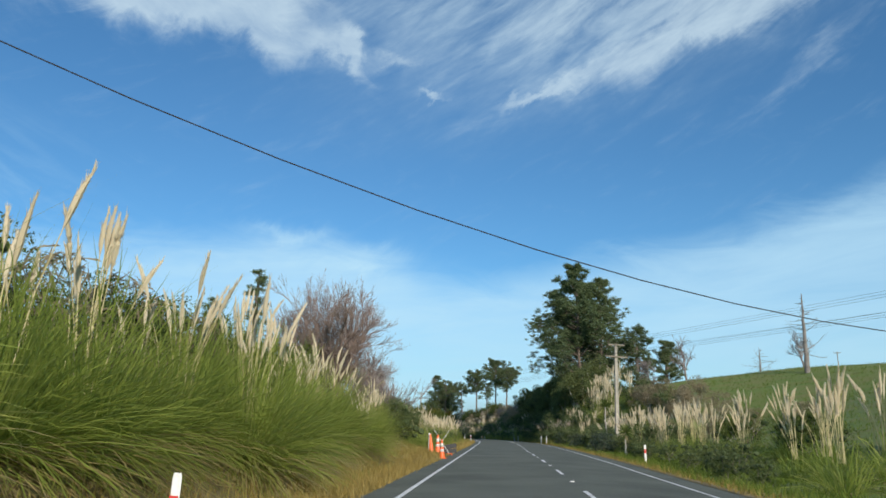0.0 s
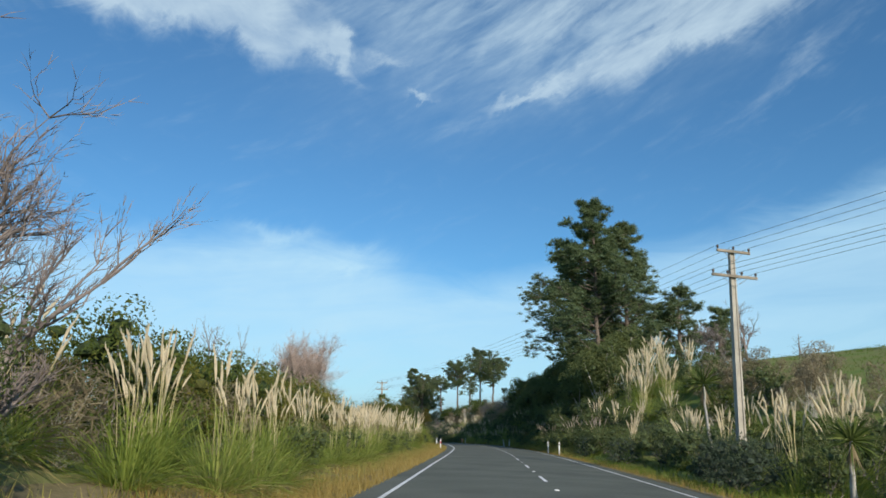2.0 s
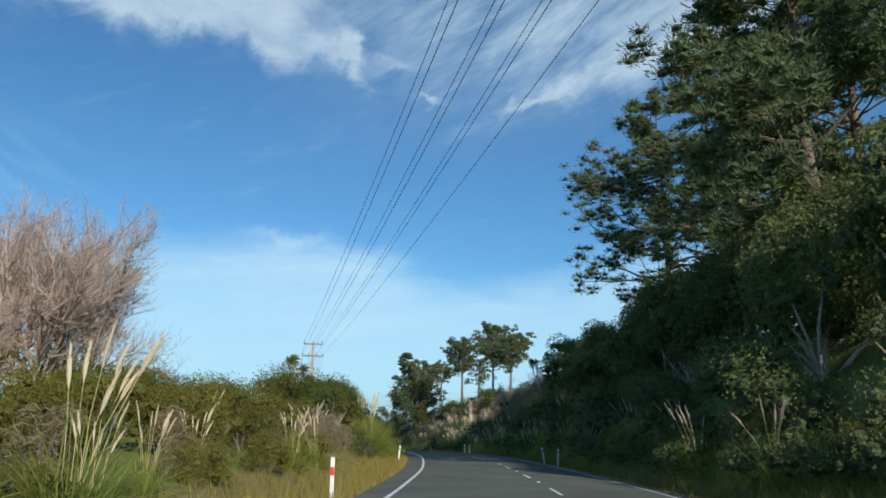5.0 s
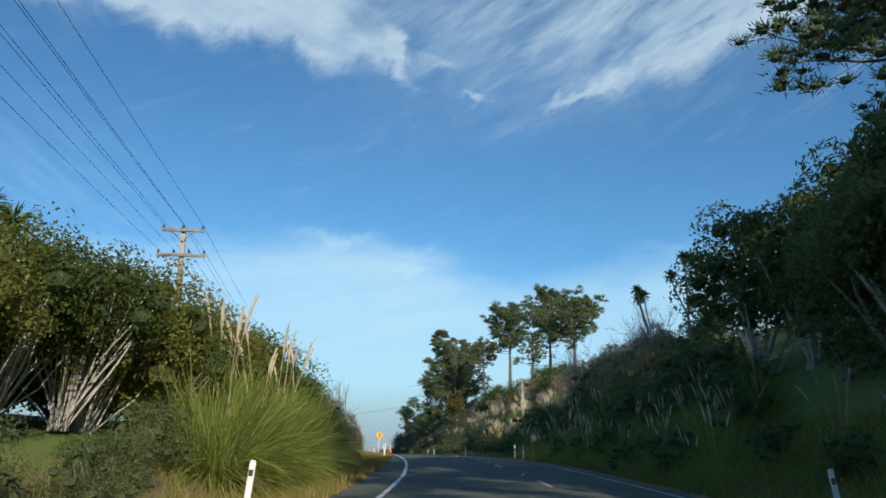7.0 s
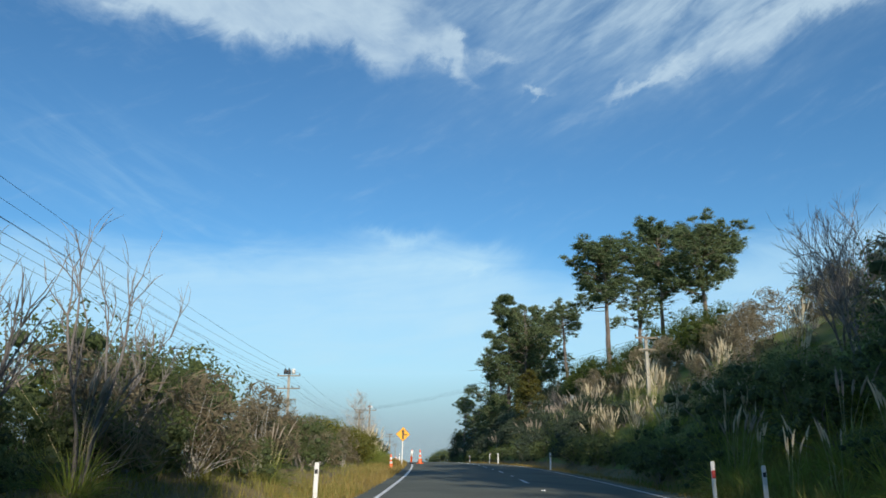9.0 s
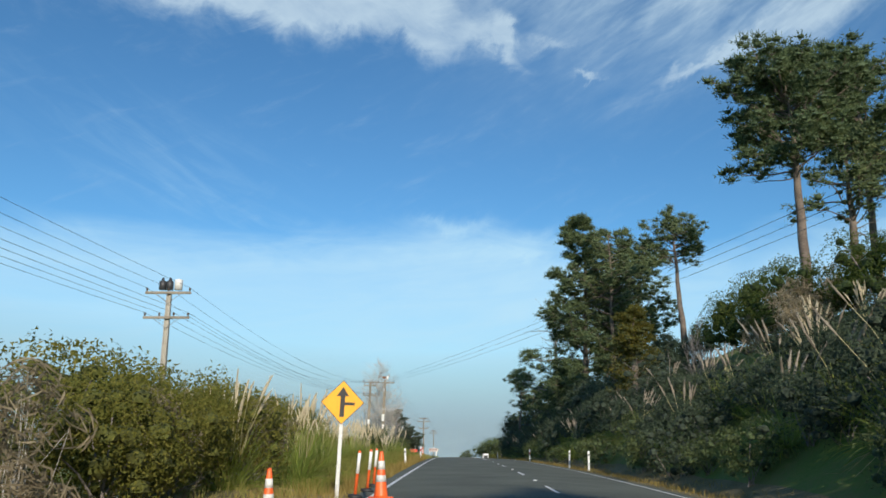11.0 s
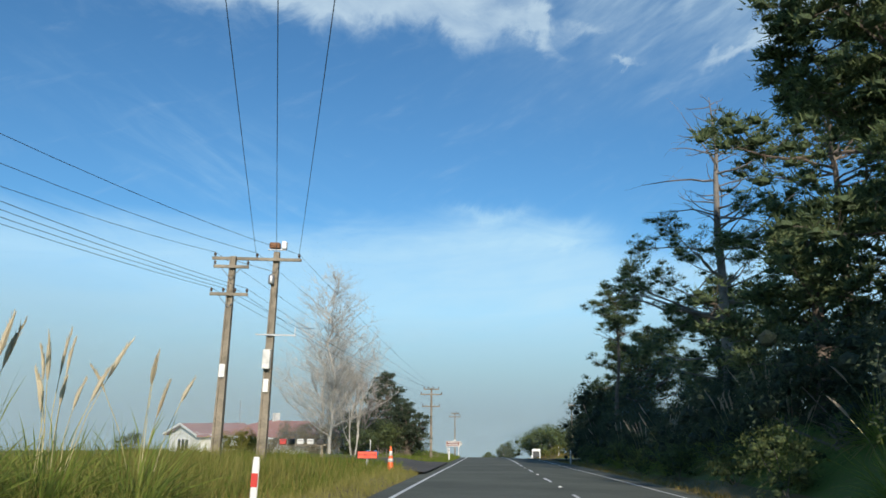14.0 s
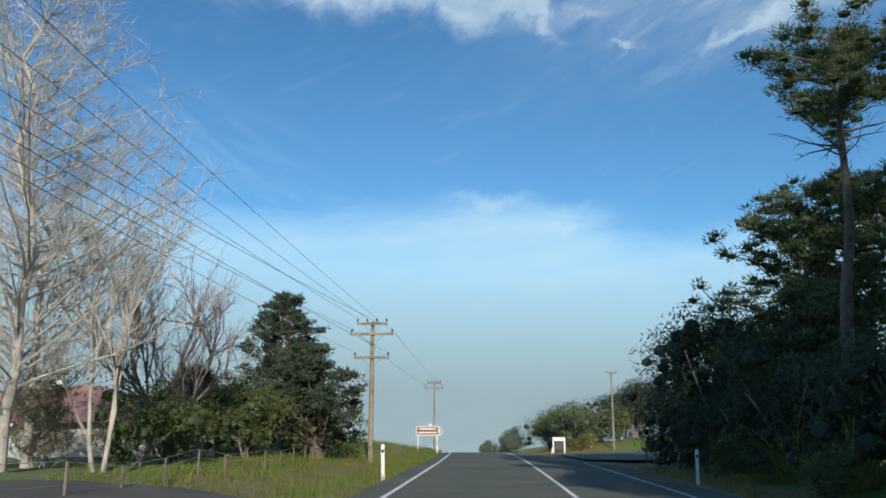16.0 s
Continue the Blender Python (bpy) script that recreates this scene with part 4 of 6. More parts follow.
# the yellow warning sign
sign = new("junction_warning_sign")
part("post", box_mesh("post", (0.09, 0.09, 2.9), (0, 0.06, 0.85), OLDWHITE, 0.006), sign, "white painted timber post")
dm = 0.53
plate = part("plate", slab_mesh("plate", [(0, 2.45 - dm), (dm, 2.45), (0, 2.45 + dm), (-dm, 2.45)], 0.012, BLACK), sign)
d2 = dm - 0.018
part("face", slab_mesh("face", [(0, 2.45 - d2), (d2, 2.45), (0, 2.45 + d2), (-d2, 2.45)], 0.004, YELLOW, -0.004), plate, "golden yellow reflective face")
arrow = [(-0.055, 2.10), (0.055, 2.10), (0.055, 2.385), (0.30, 2.385), (0.30, 2.455), (0.055, 2.455), (0.055, 2.60), (0.15, 2.60), (0.0, 2.82), (-0.15, 2.60), (-0.055, 2.60)]
part("arrow", slab_mesh("arrow", arrow, 0.003, BLACK, -0.008), plate, "black junction arrow")
put(sign, 237.25, -3.34, 4, -0.14, "yellow diamond junction warning sign on a white post", "road sign", lean_y=2.0)


def words(text, size, material, m, parent, name="lettering"):
    cu = bpy.data.curves.new(name, "FONT")
    cu.body, cu.size, cu.align_x, cu.align_y, cu.extrude = text, size, "CENTER", "CENTER", 0.001
    tmp = bpy.data.objects.new(name, cu)
    scene.collection.objects.link(tmp)
    me = bpy.data.meshes.new_from_object(tmp.evaluated_get(bpy.context.evaluated_depsgraph_get()))
    bpy.data.objects.remove(tmp)
    me.materials.clear()
    me.materials.append(material)
    ob = part(name, me, parent, "black lettering")
    ob.matrix_basis = m
    return ob


works = new("works_end_sign")
brd = part("board", box_mesh("board", (0.86, 0.015, 0.31), (0, 0, 0.58), BLACK, 0.004), works, "black edged board")
part("face", box_mesh("face", (0.82, 0.006, 0.27), (0, -0.011, 0.58), ORANGERED), brd, "orange red fluorescent face")
words("WORKS", 0.135, BLACK, pose(-0.15, -0.0155, 0.58, 90, 0, 0), brd)
words("END", 0.135, BLACK, pose(0.25, -0.0155, 0.58, 90, 0, 0), brd)
for x in (-0.03, 0.03):
    part("leg", box_mesh("leg", (0.02, 0.02, 0.62), (x, 0.02, 0.3), STEEL), works)
part("flag_rod", box_mesh("flag_rod", (0.02, 0.02, 0.5), (0.12, 0.03, 0.97), OLDWHITE), works, "white rod")
for a in (-1, 1):
    part("foot", box_mesh("foot", (0.5, 0.03, 0.025), (0, 0.15 * a, 0.0125), STEEL), works)
put(works, 311.3, -5.26, 6, 0.0, "orange red roadworks sign on a low steel stand", "road sign")

# brown place sign with an arrow end
pl = new("place_sign")
outl = [(-0.95, 1.0), (0.75, 1.0), (1.0, 1.32), (0.75, 1.64), (-0.95, 1.64)]
pb = part("board", slab_mesh("board", outl, 0.02, OLDWHITE), pl, "white edged board")
part("face", slab_mesh("face", [(-0.89, 1.06), (0.62, 1.06), (0.62, 1.58), (-0.89, 1.58)], 0.004, BROWN, -0.005), pb, "dark brown face")
for z, w in ((1.45, 1.15), (1.2, 1.3)):
    part("line_of_writing", box_mesh("line_of_writing", (w, 0.004, 0.09), (-0.13, -0.0085, z), OLDWHITE), pb)
part("chevron", slab_mesh("chevron", [(0.66, 1.1), (0.74, 1.1), (0.92, 1.32), (0.74, 1.54), (0.66, 1.54), (0.84, 1.32)], 0.004, BLACK, -0.005), pb, "black arrow chevron")
part("plaque", slab_mesh("plaque", [(-0.05, 1.66), (0.2, 1.66), (0.2, 1.82), (-0.05, 1.82)], 0.015, OLDWHITE), pl)
for x in (-0.8, 0.55):
    part("leg", box_mesh("leg", (0.09, 0.09, 1.9), (x, 0.06, 0.4), OLDWHITE, 0.006), pl, "white painted post")
put(pl, 371.0, -3.75, 0, 0.1, "brown place sign with a white arrow end on two posts", "road sign")

# white frame at the side road
fr = new("white_frame")
for x in (-0.55, 0.55):
    part("post", box_mesh("post", (0.14, 0.12, 1.7), (x, 0, 0.75), WHITE, 0.008), fr)
part("rail", box_mesh("rail", (1.24, 0.12, 0.34), (0, -0.01, 1.42), WHITE, 0.008), fr)
part("back_panel", box_mesh("back_panel", (0.94, 0.03, 0.75), (0, 0.05, 0.8), GREYBACK), fr, "dark panel")
put(fr, 392.5, 8.7, 0, 0.12, "white timber frame with a dark panel at the junction", "sign frame")
put(marker_post(False, 0.95), 391.0, 7.7, 0, 0.1, "leaning white marker post at the junction", "marker post", "edge marker posts", 0, 14)
for s_, u_ in ((400, -3.4), (404, -3.5), (412, -3.7)):
    put(marker_post(False), s_, u_, 0, 0, "white plastic edge marker post with a reflector", "marker post", "edge marker posts", 0, 2)
st = new("timber_stand")
part("top", box_mesh("top", (0.9, 0.3, 0.22), (0, 0, 0.75), TIMBER, 0.02), st)
for x in (-0.25, 0.25):
    part("leg", box_mesh("leg", (0.09, 0.09, 0.9), (x, 0, 0.25), TIMBER), st)
put(st, 357.5, 8.6, 0, 0.0, "weathered timber stand beside the side road", "stand")
put(marker_post(False, 1.3), 395, 12.5, 0, 0, "tall white post on the grassy corner", "marker post", "edge marker posts", 0, 1)

# bins, letterboxes and fence at the driveway
for k in range(2):
    b = new("blue_container")
    part("body", lathe_mesh("body", [(0.12, 0), (0.20, 0.06), (0.205, 0.16), (0.185, 0.26), (0.13, 0.34)], BLUE, 14), b)
    part("lid", lathe_mesh("lid", [(0.10, 0.335), (0.10, 0.37), (0.05, 0.38)], BLUE, 14), b)
    put(b, 323.4 + 0.15 * k, -7.15 + 0.44 * k, 0, 0.05, "round blue plastic container beside the driveway", "container", "blue containers")
    b.matrix_world = b.matrix_world @ Matrix.Scale(0.85, 4)
lb = new("letterbox_stand")
part("rail", box_mesh("rail", (2.6, 0.14, 0.08), (0, 0, 0.95), TIMBER), lb, "weathered timber rail")
for x in (-1.1, 1.1):
    part("post", box_mesh("post", (0.1, 0.1, 1.1), (x, 0, 0.45), TIMBER), lb)
for k, (x, m_) in enumerate([(-1.05, RED), (-0.6, BLACK), (-0.1, OLDWHITE), (0.45, OLDWHITE), (1.0, BLACK)]):
    bx = part("letterbox", box_mesh("letterbox", (0.36, 0.42, 0.28), (x, 0, 1.13), m_, 0.02), lb)
    part("slot", box_mesh("slot", (0.24, 0.01, 0.03), (x, -0.215, 1.18), GREYBACK), bx)
put(lb, 321.2, -10.5, 10, -0.25, "row of old letterboxes on a timber rail", "letterboxes")
fence = new("wire_fence")
for k in range(14):
    p = spot(326 + 2.0 * k, -6.6 - 0.05 * k)
    part("fence_post", box_mesh("fence_post", (0.045, 0.045, 0.7), (p.x, p.y, p.z + 0.22), BARK, 0.01), fence)
for z in (0.2, 0.38, 0.56):
    h = Heap()
    h.tube([np.array(spot(326 + 2.0 * k, -6.66 - 0.05 * k, z)) for k in range(14)], [0.006] * 14, 4)
    part("fence_wire", h.mesh("fence_wire", STEEL), fence)
tagged(fence, "low timber post and wire fence along the verge", "fence")

# ---- power poles and wires ----


def insulator(x, y, z):
    return lathe_mesh("insulator", [(0.02, -0.02), (0.025, 0.05), (0.055, 0.06), (0.05, 0.1), (0.06, 0.11), (0.04, 0.16), (0.02, 0.19)], CERAMIC, 8, (x, y, z))


def pole(top, foot, turn, arms, material, wide=0.30, thin=0.20, round_=False, name="power_pole"):
    """A pole from foot height to top height; arms: height below the top, length, number of pins, sideways shift."""
    root = new(name)
    hgt = top - foot
    h = Heap()
    if round_:
        h.tube([np.array([0, 0, z]) for z in (-0.3, hgt * 0.5, hgt)], [wide / 2, wide * 0.43, wide * 0.34], 10, True)
    else:
        # I-section pole: flanges with a recessed web
        W_, w_, T_, t_ = wide / 2, wide * 0.27, thin / 2, thin * 0.28
        out = [(-W_, -T_), (-w_, -T_), (-w_, -t_), (w_, -t_), (w_, -T_), (W_, -T_), (W_, T_), (w_, T_), (w_, t_), (-w_, t_), (-w_, T_), (-W_, T_)]
        vs = [(x * k, y * k, z) for z, k in ((-0.3, 1), (hgt * 0.5, 0.8), (hgt, 0.62)) for x, y in out]
        h.add(vs, [(r * 12 + q, r * 12 + (q + 1) % 12, r * 12 + 12 + (q + 1) % 12, r * 12 + 12 + q) for r in range(2) for q in range(12)] + [tuple(range(24, 36))])
    part("shaft", h.mesh("shaft", material), root)
    pins = []
    for down, ln, n, shift in arms:
        a = part("crossarm", box_mesh("crossarm", (ln, 0.09, 0.12), (shift, -thin * 0.5 - 0.03, hgt - down), TIMBER, 0.008), root, "weathered timber crossarm")
        h2 = Heap()
        for sx in (-1, 1):
            h2.tube([np.array([shift + sx * ln * 0.28, -thin / 2 - 0.03, hgt - down - 0.05]), np.array([0, -thin / 2, hgt - down - 0.5])], [0.012, 0.012], 4)
        part("brace", h2.mesh("brace", STEEL), root, "steel brace")
        for k in range(n):
            x = shift + (k / (n - 1) - 0.5) * ln * 0.94 if n > 1 else shift
            part("insulator", insulator(x, -thin * 0.5 - 0.03, hgt - down + 0.06), a, "dark glazed insulator")
            pins.append(Vector((x, -thin * 0.5 - 0.03, hgt - down + 0.24)))
    return root, pins


def set_pole(xy, foot, top, turn, arms, material, label, lean=0.0, lean_y=0.0, **kw):
    root, pins = pole(top, foot, turn, arms, material, **kw)
    root.matrix_world = Matrix.Translation((*xy, foot)) @ pose(0, 0, 0, 0, 0, turn) @ pose(0, 0, 0, lean, lean_y, 0)
    tagged(root, label, "power pole", "power poles")
    return root, [root.matrix_world @ p for p in pins]


def xy_of(s, u):
    p = spot(s, u)
    return (p.x, p.y), p.z


def wire(a, b, sag, r=0.008, label="dark overhead power line"):
    pts = []
    n = 22
    for i in range(n + 1):
        t_ = i / n
        p = Vector(a).lerp(Vector(b), t_)
        pts.append(np.array([p.x, p.y, p.z - sag * 4 * t_ * (1 - t_)]))
    h = Heap()
    h.tube(pts, [r] * (n + 1), 4, True)
    return tagged(new("power_line", h.mesh("power_line", WIRE)), label, "power line", "power lines")


PA, pa = set_pole((11.95, 73.6), 0.35, 10.15, 17, [(0.12, 1.7, 3, 0), (1.25, 2.3, 4, 0)], CONCRETE, "pale concrete power pole with two timber crossarms", lean_y=1.9, wide=0.38, thin=0.27)
PB, pb_ = set_pole((-14.85, 169.7), 2.6, 10.9, 14, [(0.1, 1.75, 3, 0), (1.2, 2.0, 4, 0)], CONCRETE, "grey power pole with two crossarms rising behind bushes", wide=0.32, thin=0.2)
PC, pc = set_pole((-34.5, 248.6), -0.6, 8.3, 16, [(0.1, 2.2, 3, 0), (1.3, 2.2, 4, 0)], CONCRETE, "power pole with transformers on its top crossarm", wide=0.34, thin=0.24)
for k, x in enumerate((-0.35, 0.0)):
    part("transformer", lathe_mesh("transformer", [(0.05, 0), (0.17, 0.02), (0.17, 0.42), (0.08, 0.48), (0.04, 0.62)], GREYBACK, 12, (x, 0, 8.95)), PC, "dark transformer can")
part("transformer", lathe_mesh("transformer", [(0.05, 0), (0.19, 0.02), (0.19, 0.5), (0.05, 0.55)], OLDWHITE, 12, (0.42, 0, 8.95)), PC, "pale transformer can")
(dxy, dz_) = xy_of(230.7, 13.4)
PD, pd = set_pole(dxy, dz_ - 0.3, 9.0, 20, [(0.1, 1.6, 3, 0), (0.9, 1.2, 2, 0)], CONCRETE, "pale power pole standing on the planted bank", wide=0.30, thin=0.2)
(exy, ez) = xy_of(307.0, -10.35)
PE, pe = set_pole(exy, ez, 6.75, 17, [(0.45, 1.4, 2, 0.0), (1.55, 1.5, 4, 0)], TIMBER, "weathered timber power pole of a pair in rough grass", lean_y=1.5, wide=0.36, thin=0.30)
(fxy, fz) = xy_of(307.4, -8.72)
PF, pf = set_pole(fxy, fz, 7.0, 17, [(0.35, 3.6, 3, -0.75)], TIMBER, "weathered timber power pole carrying a switch box and aerial", lean_y=1.5, wide=0.36, thin=0.30)
hf = 7.0 - fz
part("switch_gear", box_mesh("switch_gear", (0.42, 0.25, 0.24), (-0.1, 0, hf + 0.25), RUST, 0.03), PF, "rusty switch gear")
part("switch_box", box_mesh("switch_box", (0.2, 0.22, 0.32), (0.28, 0, hf + 0.27), WHITE, 0.03), PF, "white switch box")
part("bracket", box_mesh("bracket", (0.7, 0.08, 0.05), (0, 0, hf + 0.09), STEEL), PF)
part("insulator_can", lathe_mesh("insulator_can", [(0.1, 0), (0.12, 0.05), (0.12, 0.32), (0.06, 0.4)], STEEL, 10, (-0.1, -0.2, hf - 1.35)), PF, "grey metal can")
ae = part("aerial_arm", box_mesh("aerial_arm", (1.6, 0.06, 0.06), (0.25, -0.2, hf - 3.35), STEEL), PF, "pale steel aerial arm")
part("aerial_riser", box_mesh("aerial_riser", (0.03, 0.03, 0.3), (1.0, -0.2, hf - 3.2), STEEL), ae)
part("aerial_boom", box_mesh("aerial_boom", (0.75, 0.02, 0.02), (1.4, -0.2, hf - 3.05), GREYBACK), ae)
for k in range(5):
    part("aerial_element", box_mesh("aerial_element", (0.008, 0.008, 0.55), (1.2 + 0.13 * k, -0.2, hf - 3.1), STEEL), ae)
part("meter_cabinet", box_mesh("meter_cabinet", (0.3, 0.2, 0.75), (-0.02, -0.26, hf - 4.3), OLDWHITE, 0.02), PF, "white steel cabinet")
part("plate", box_mesh("plate", (0.2, 0.02, 0.5), (0.0, -0.18, hf - 5.3), WHITE), PF, "white plate")
part("plate", box_mesh("plate", (0.22, 0.02, 0.5), (0.0, -0.18, hf - 5.0 + 0.2), WHITE), PE, "white plate")
(gxy, gz) = xy_of(352.8, -5.55)
PG, pg = set_pole(gxy, gz, 3.0, 14, [(0.12, 1.5, 4, 0), (0.62, 2.1, 2, 0), (1.75, 1.7, 2, 0)], TIMBER, "dark timber power pole with three crossarms", wide=0.26, thin=0.26, round_=True)
(hxy, hz) = xy_of(380.0, -3.6)
PH, ph = set_pole(hxy, hz, 0.6, 10, [(0.1, 1.1, 4, 0), (0.5, 1.5, 2, 0)], TIMBER, "distant timber power pole with crossarms", wide=0.2, thin=0.2, round_=True)
(ixy, iz) = xy_of(391.6, 13.9)
PI_, pi_ = set_pole(ixy, iz, 1.9, 10, [(0.15, 1.0, 2, 0)], TIMBER, "distant timber power pole beyond the side road", wide=0.22, thin=0.22, round_=True)
hp = spot(152.8, 72.7)
PHILL, phl = set_pole((71.3, 160.0), hp.z, 18.7, 0, [(0.3, 1.4, 2, 0)], TIMBER, "thin power pole on the green hill", wide=0.22, thin=0.22, round_=True)

for k, p in enumerate(pa):
    wire(p, (49.0 + (k % 4) * 0.7, -26.0, 8.1 + (1.2 if k < 3 else 0)), 0.5)
    wire(p, pb_[k], 0.9)
for k, p in enumerate(pb_):
    wire(p, pc[k], 0.8)
for k in range(3):
    wire(pc[k], pf[k], 1.7)
for k in range(4):
    wire(pc[3 + k], pe[2 + k], 1.0)
for k in range(3):
    wire(pd[k] - Vector((0, 0, 0.35)), pf[0].lerp(pf[2], (0.485, 0.73, 1.0)[k]), 0.6)
    wire(pf[k], pg[k], 0.3)
for k in range(4):
    wire(pe[2 + k], pg[4 + k], 0.35)
for k in range(2):
    wire(pg[4 + k], ph[4 + k], 0.2, 0.01)
wire((-40.0, -0.13, 25.94), (30.0, 34.77, 5.98), 7.96, 0.018)

# ---- the white house ----


def weatherboards(name, length, height, parent, m, gap=0.16):
    """A boarded wall: each board its own part, lapped over the one below."""
    n = int(height / gap)
    me = None
    for k in range(n):
        if me is None:
            me = raw_mesh("weatherboard", [(0, 0, 0), (length, 0, 0), (length, -0.012, gap), (0, -0.012, gap), (0, -0.03, 0), (length, -0.03, 0)],
                          [(4, 5, 2, 3), (0, 1, 5, 4), (0, 4, 3), (1, 2, 5)], WALLWHITE)
        b = part("weatherboard", me, parent)
        b.matrix_basis = m @ Matrix.Translation((0, 0, k * gap))


def window_part(parent, w, hgt, m):
    f = Heap()
    for x, z, sx, sz in ((0, hgt / 2, w + 0.12, 0.07), (0, -hgt / 2, w + 0.12, 0.09), (-w / 2, 0, 0.07, hgt), (w / 2, 0, 0.07, hgt), (-w / 6, 0, 0.05, hgt), (w / 6, 0, 0.05, hgt)):
        f.box((x, -0.05, z), (sx, 0.08, sz))
    wd = part("window", f.mesh("window", WHITE), parent)
    wd.matrix_basis = m
    part("pane", box_mesh("pane", (w, 0.01, hgt), (0, -0.02, 0), GLASS), wd, "dark window glass")


def house():
    root = new("house")
    # main wing, along x, eaves 2.5 m, hipped iron roof
    Lm, Wm, He, Hr = 13.5, 7.5, 2.5, 3.9
    part("wall", box_mesh("wall", (Lm, Wm, He), (Lm / 2, Wm / 2, He / 2), WALLWHITE), root)
    weatherboards("front", Lm, He - 0.05, root, Matrix.Translation((0, 0, 0.02)))
    o = 0.45
    v = [(-o, -o, He), (Lm + o, -o, He), (Lm + o, Wm + o, He), (-o, Wm + o, He), (3.2, Wm / 2, Hr), (Lm - 3.2, Wm / 2, Hr)]
    part("roof", raw_mesh("roof", v, [(0, 1, 5, 4), (1, 2, 5), (2, 3, 4, 5), (3, 0, 4), (0, 3, 2, 1)], ROOFRED), root, "faded red iron roof")
    for k in range(36):
        x = 0.2 + k * (Lm - 0.4) / 35
        top = min(1.0, min((x + o) / (3.2 + o), (Lm + o - x) / (3.2 + o)))
        h = Heap()
        h.box((x, -o + (Wm / 2 + o) * top / 2, He + (Hr - He) * top / 2 + 0.015), (0.03, (Wm / 2 + o) * top, 0.03), 0, math.degrees(math.atan2(Hr - He, Wm / 2 + o)))
        part("roof_rib", h.mesh("roof_rib", ROOFRED), root)
    part("gutter", box_mesh("gutter", (Lm + 2 * o, 0.12, 0.14), (Lm / 2, -o - 0.04, He - 0.02), WHITE), root, "white gutter")
    part("chimney", box_mesh("chimney", (0.5, 0.5, 1.2), (5.0, Wm / 2, Hr + 0.1), OLDWHITE), root)
    for x in (2.2, 6.0, 9.6):
        window_part(root, 1.7, 1.2, Matrix.Translation((x, -0.02, 1.4)))
    # gabled wing at the far end
    Wg, Hg = 6.2, 3.5
    x0 = -Wg
    part("wall", box_mesh("wall", (Wg, 6.0, 2.6), (x0 + Wg / 2, 1.5, 1.3), WALLWHITE), root)
    weatherboards("gable", Wg, 2.6, root, Matrix.Translation((x0, -1.5, 0.0)))
    part("gable", slab_mesh("gable", [(x0, 2.6), (0, 2.6), (x0 + Wg / 2, Hg)], 0.1, WALLWHITE, -1.5), root)
    for sx in (-1, 1):
        xa, xb = x0 + Wg / 2, x0 + Wg / 2 + sx * (Wg / 2 + 0.5)
        v = [(xa, -2.0, Hg + 0.06), (xb, -2.0, 2.42), (xb, 5.0, 2.42), (xa, 5.0, Hg + 0.06)]
        v += [(x, y, z - 0.1) for x, y, z in v]
        part("roof", raw_mesh("roof", v, [(0, 1, 2, 3), (7, 6, 5, 4), (0, 4, 5, 1), (1, 5, 6, 2), (2, 6, 7, 3), (3, 7, 4, 0)], ROOFRED), root, "faded red iron roof")
        c0 = ((xa + xb) / 2, -2.03, (Hg + 2.48) / 2)
        ln = math.hypot(xb - xa, Hg - 2.42)
        b = part("bargeboard", box_mesh("bargeboard", (ln, 0.05, 0.2), (0, 0, 0), WHITE), root, "white bargeboard")
        b.matrix_basis = Matrix.Translation(c0) @ pose(0, 0, 0, 0, math.degrees(math.atan2(Hg - 2.42, ln)) * sx, 0)
    window_part(root, 2.4, 1.2, Matrix.Translation((x0 + Wg / 2, -1.52, 1.45)))
    part("aerial", box_mesh("aerial", (0.04, 0.04, 2.2), (1.2, 2.0, 4.6), STEEL), root)
    return tagged(root, "low white weatherboard house with a faded red roof", "house")


hs = house()
hs.matrix_world = Matrix.Translation((-72.0, 339.3, -4.05)) @ pose(0, 0, 0, 0, 0, -27)

# ---- plants ----
PAMPAS = "green pampas clump with tall cream plumes"
p_big = [pampas(11, 1700, 9, 1.6, 1.95, 0.62, 2.3, wide=0.012, straw=0.18), pampas(12, 1700, 3, 1.75, 1.85, 0.62, 2.3, wide=0.012, straw=0.18), pampas(13, 1600, 11, 1.5, 2.05, 0.62, 2.4, wide=0.012, straw=0.16)]
p_mid = [pampas(21, 330, 8, wide=0.02), pampas(22, 330, 10, 1.4, 1.5, wide=0.02), pampas(23, 330, 5, 1.5, 1.4, wide=0.02)]
p_few = [pampas(26, 420, 3, 1.5, 1.5, wide=0.018), pampas(27, 420, 4, 1.6, 1.45, wide=0.018)]
p_near = [pampas(28, 1500, 2, 1.6, 1.5, wide=0.011, straw=0.05), pampas(29, 1500, 4, 1.5, 1.55, wide=0.011, straw=0.05)]
p_many = [pampas(24, 260, 15, 1.2, 1.2, 0.6, 2.3, wide=0.022), pampas(25, 260, 12, 1.2, 1.2, 0.6, 2.2, wide=0.022)]
p_old = [pampas(31, 280, 7, 1.4, 1.3, 0.58, 2.1, True, 0.5, wide=0.02), pampas(32, 280, 5, 1.4, 1.3, 0.58, 2.0, True, 0.5, wide=0.02)]
rnd = random.Random(5)


def row(models, s0, s1, step, u0, u1, k0, k1, label, category, group="", sink=0.05, squash=0.0):
    s = s0
    while s < s1:
        k = rnd.uniform(k0, k1)
        plant(rnd.choice(models), s, rnd.uniform(u0, u1), (k, k, k), rnd.uniform(0, 360), label, category, group, sink)
        s += step * rnd.uniform(0.7, 1.3)


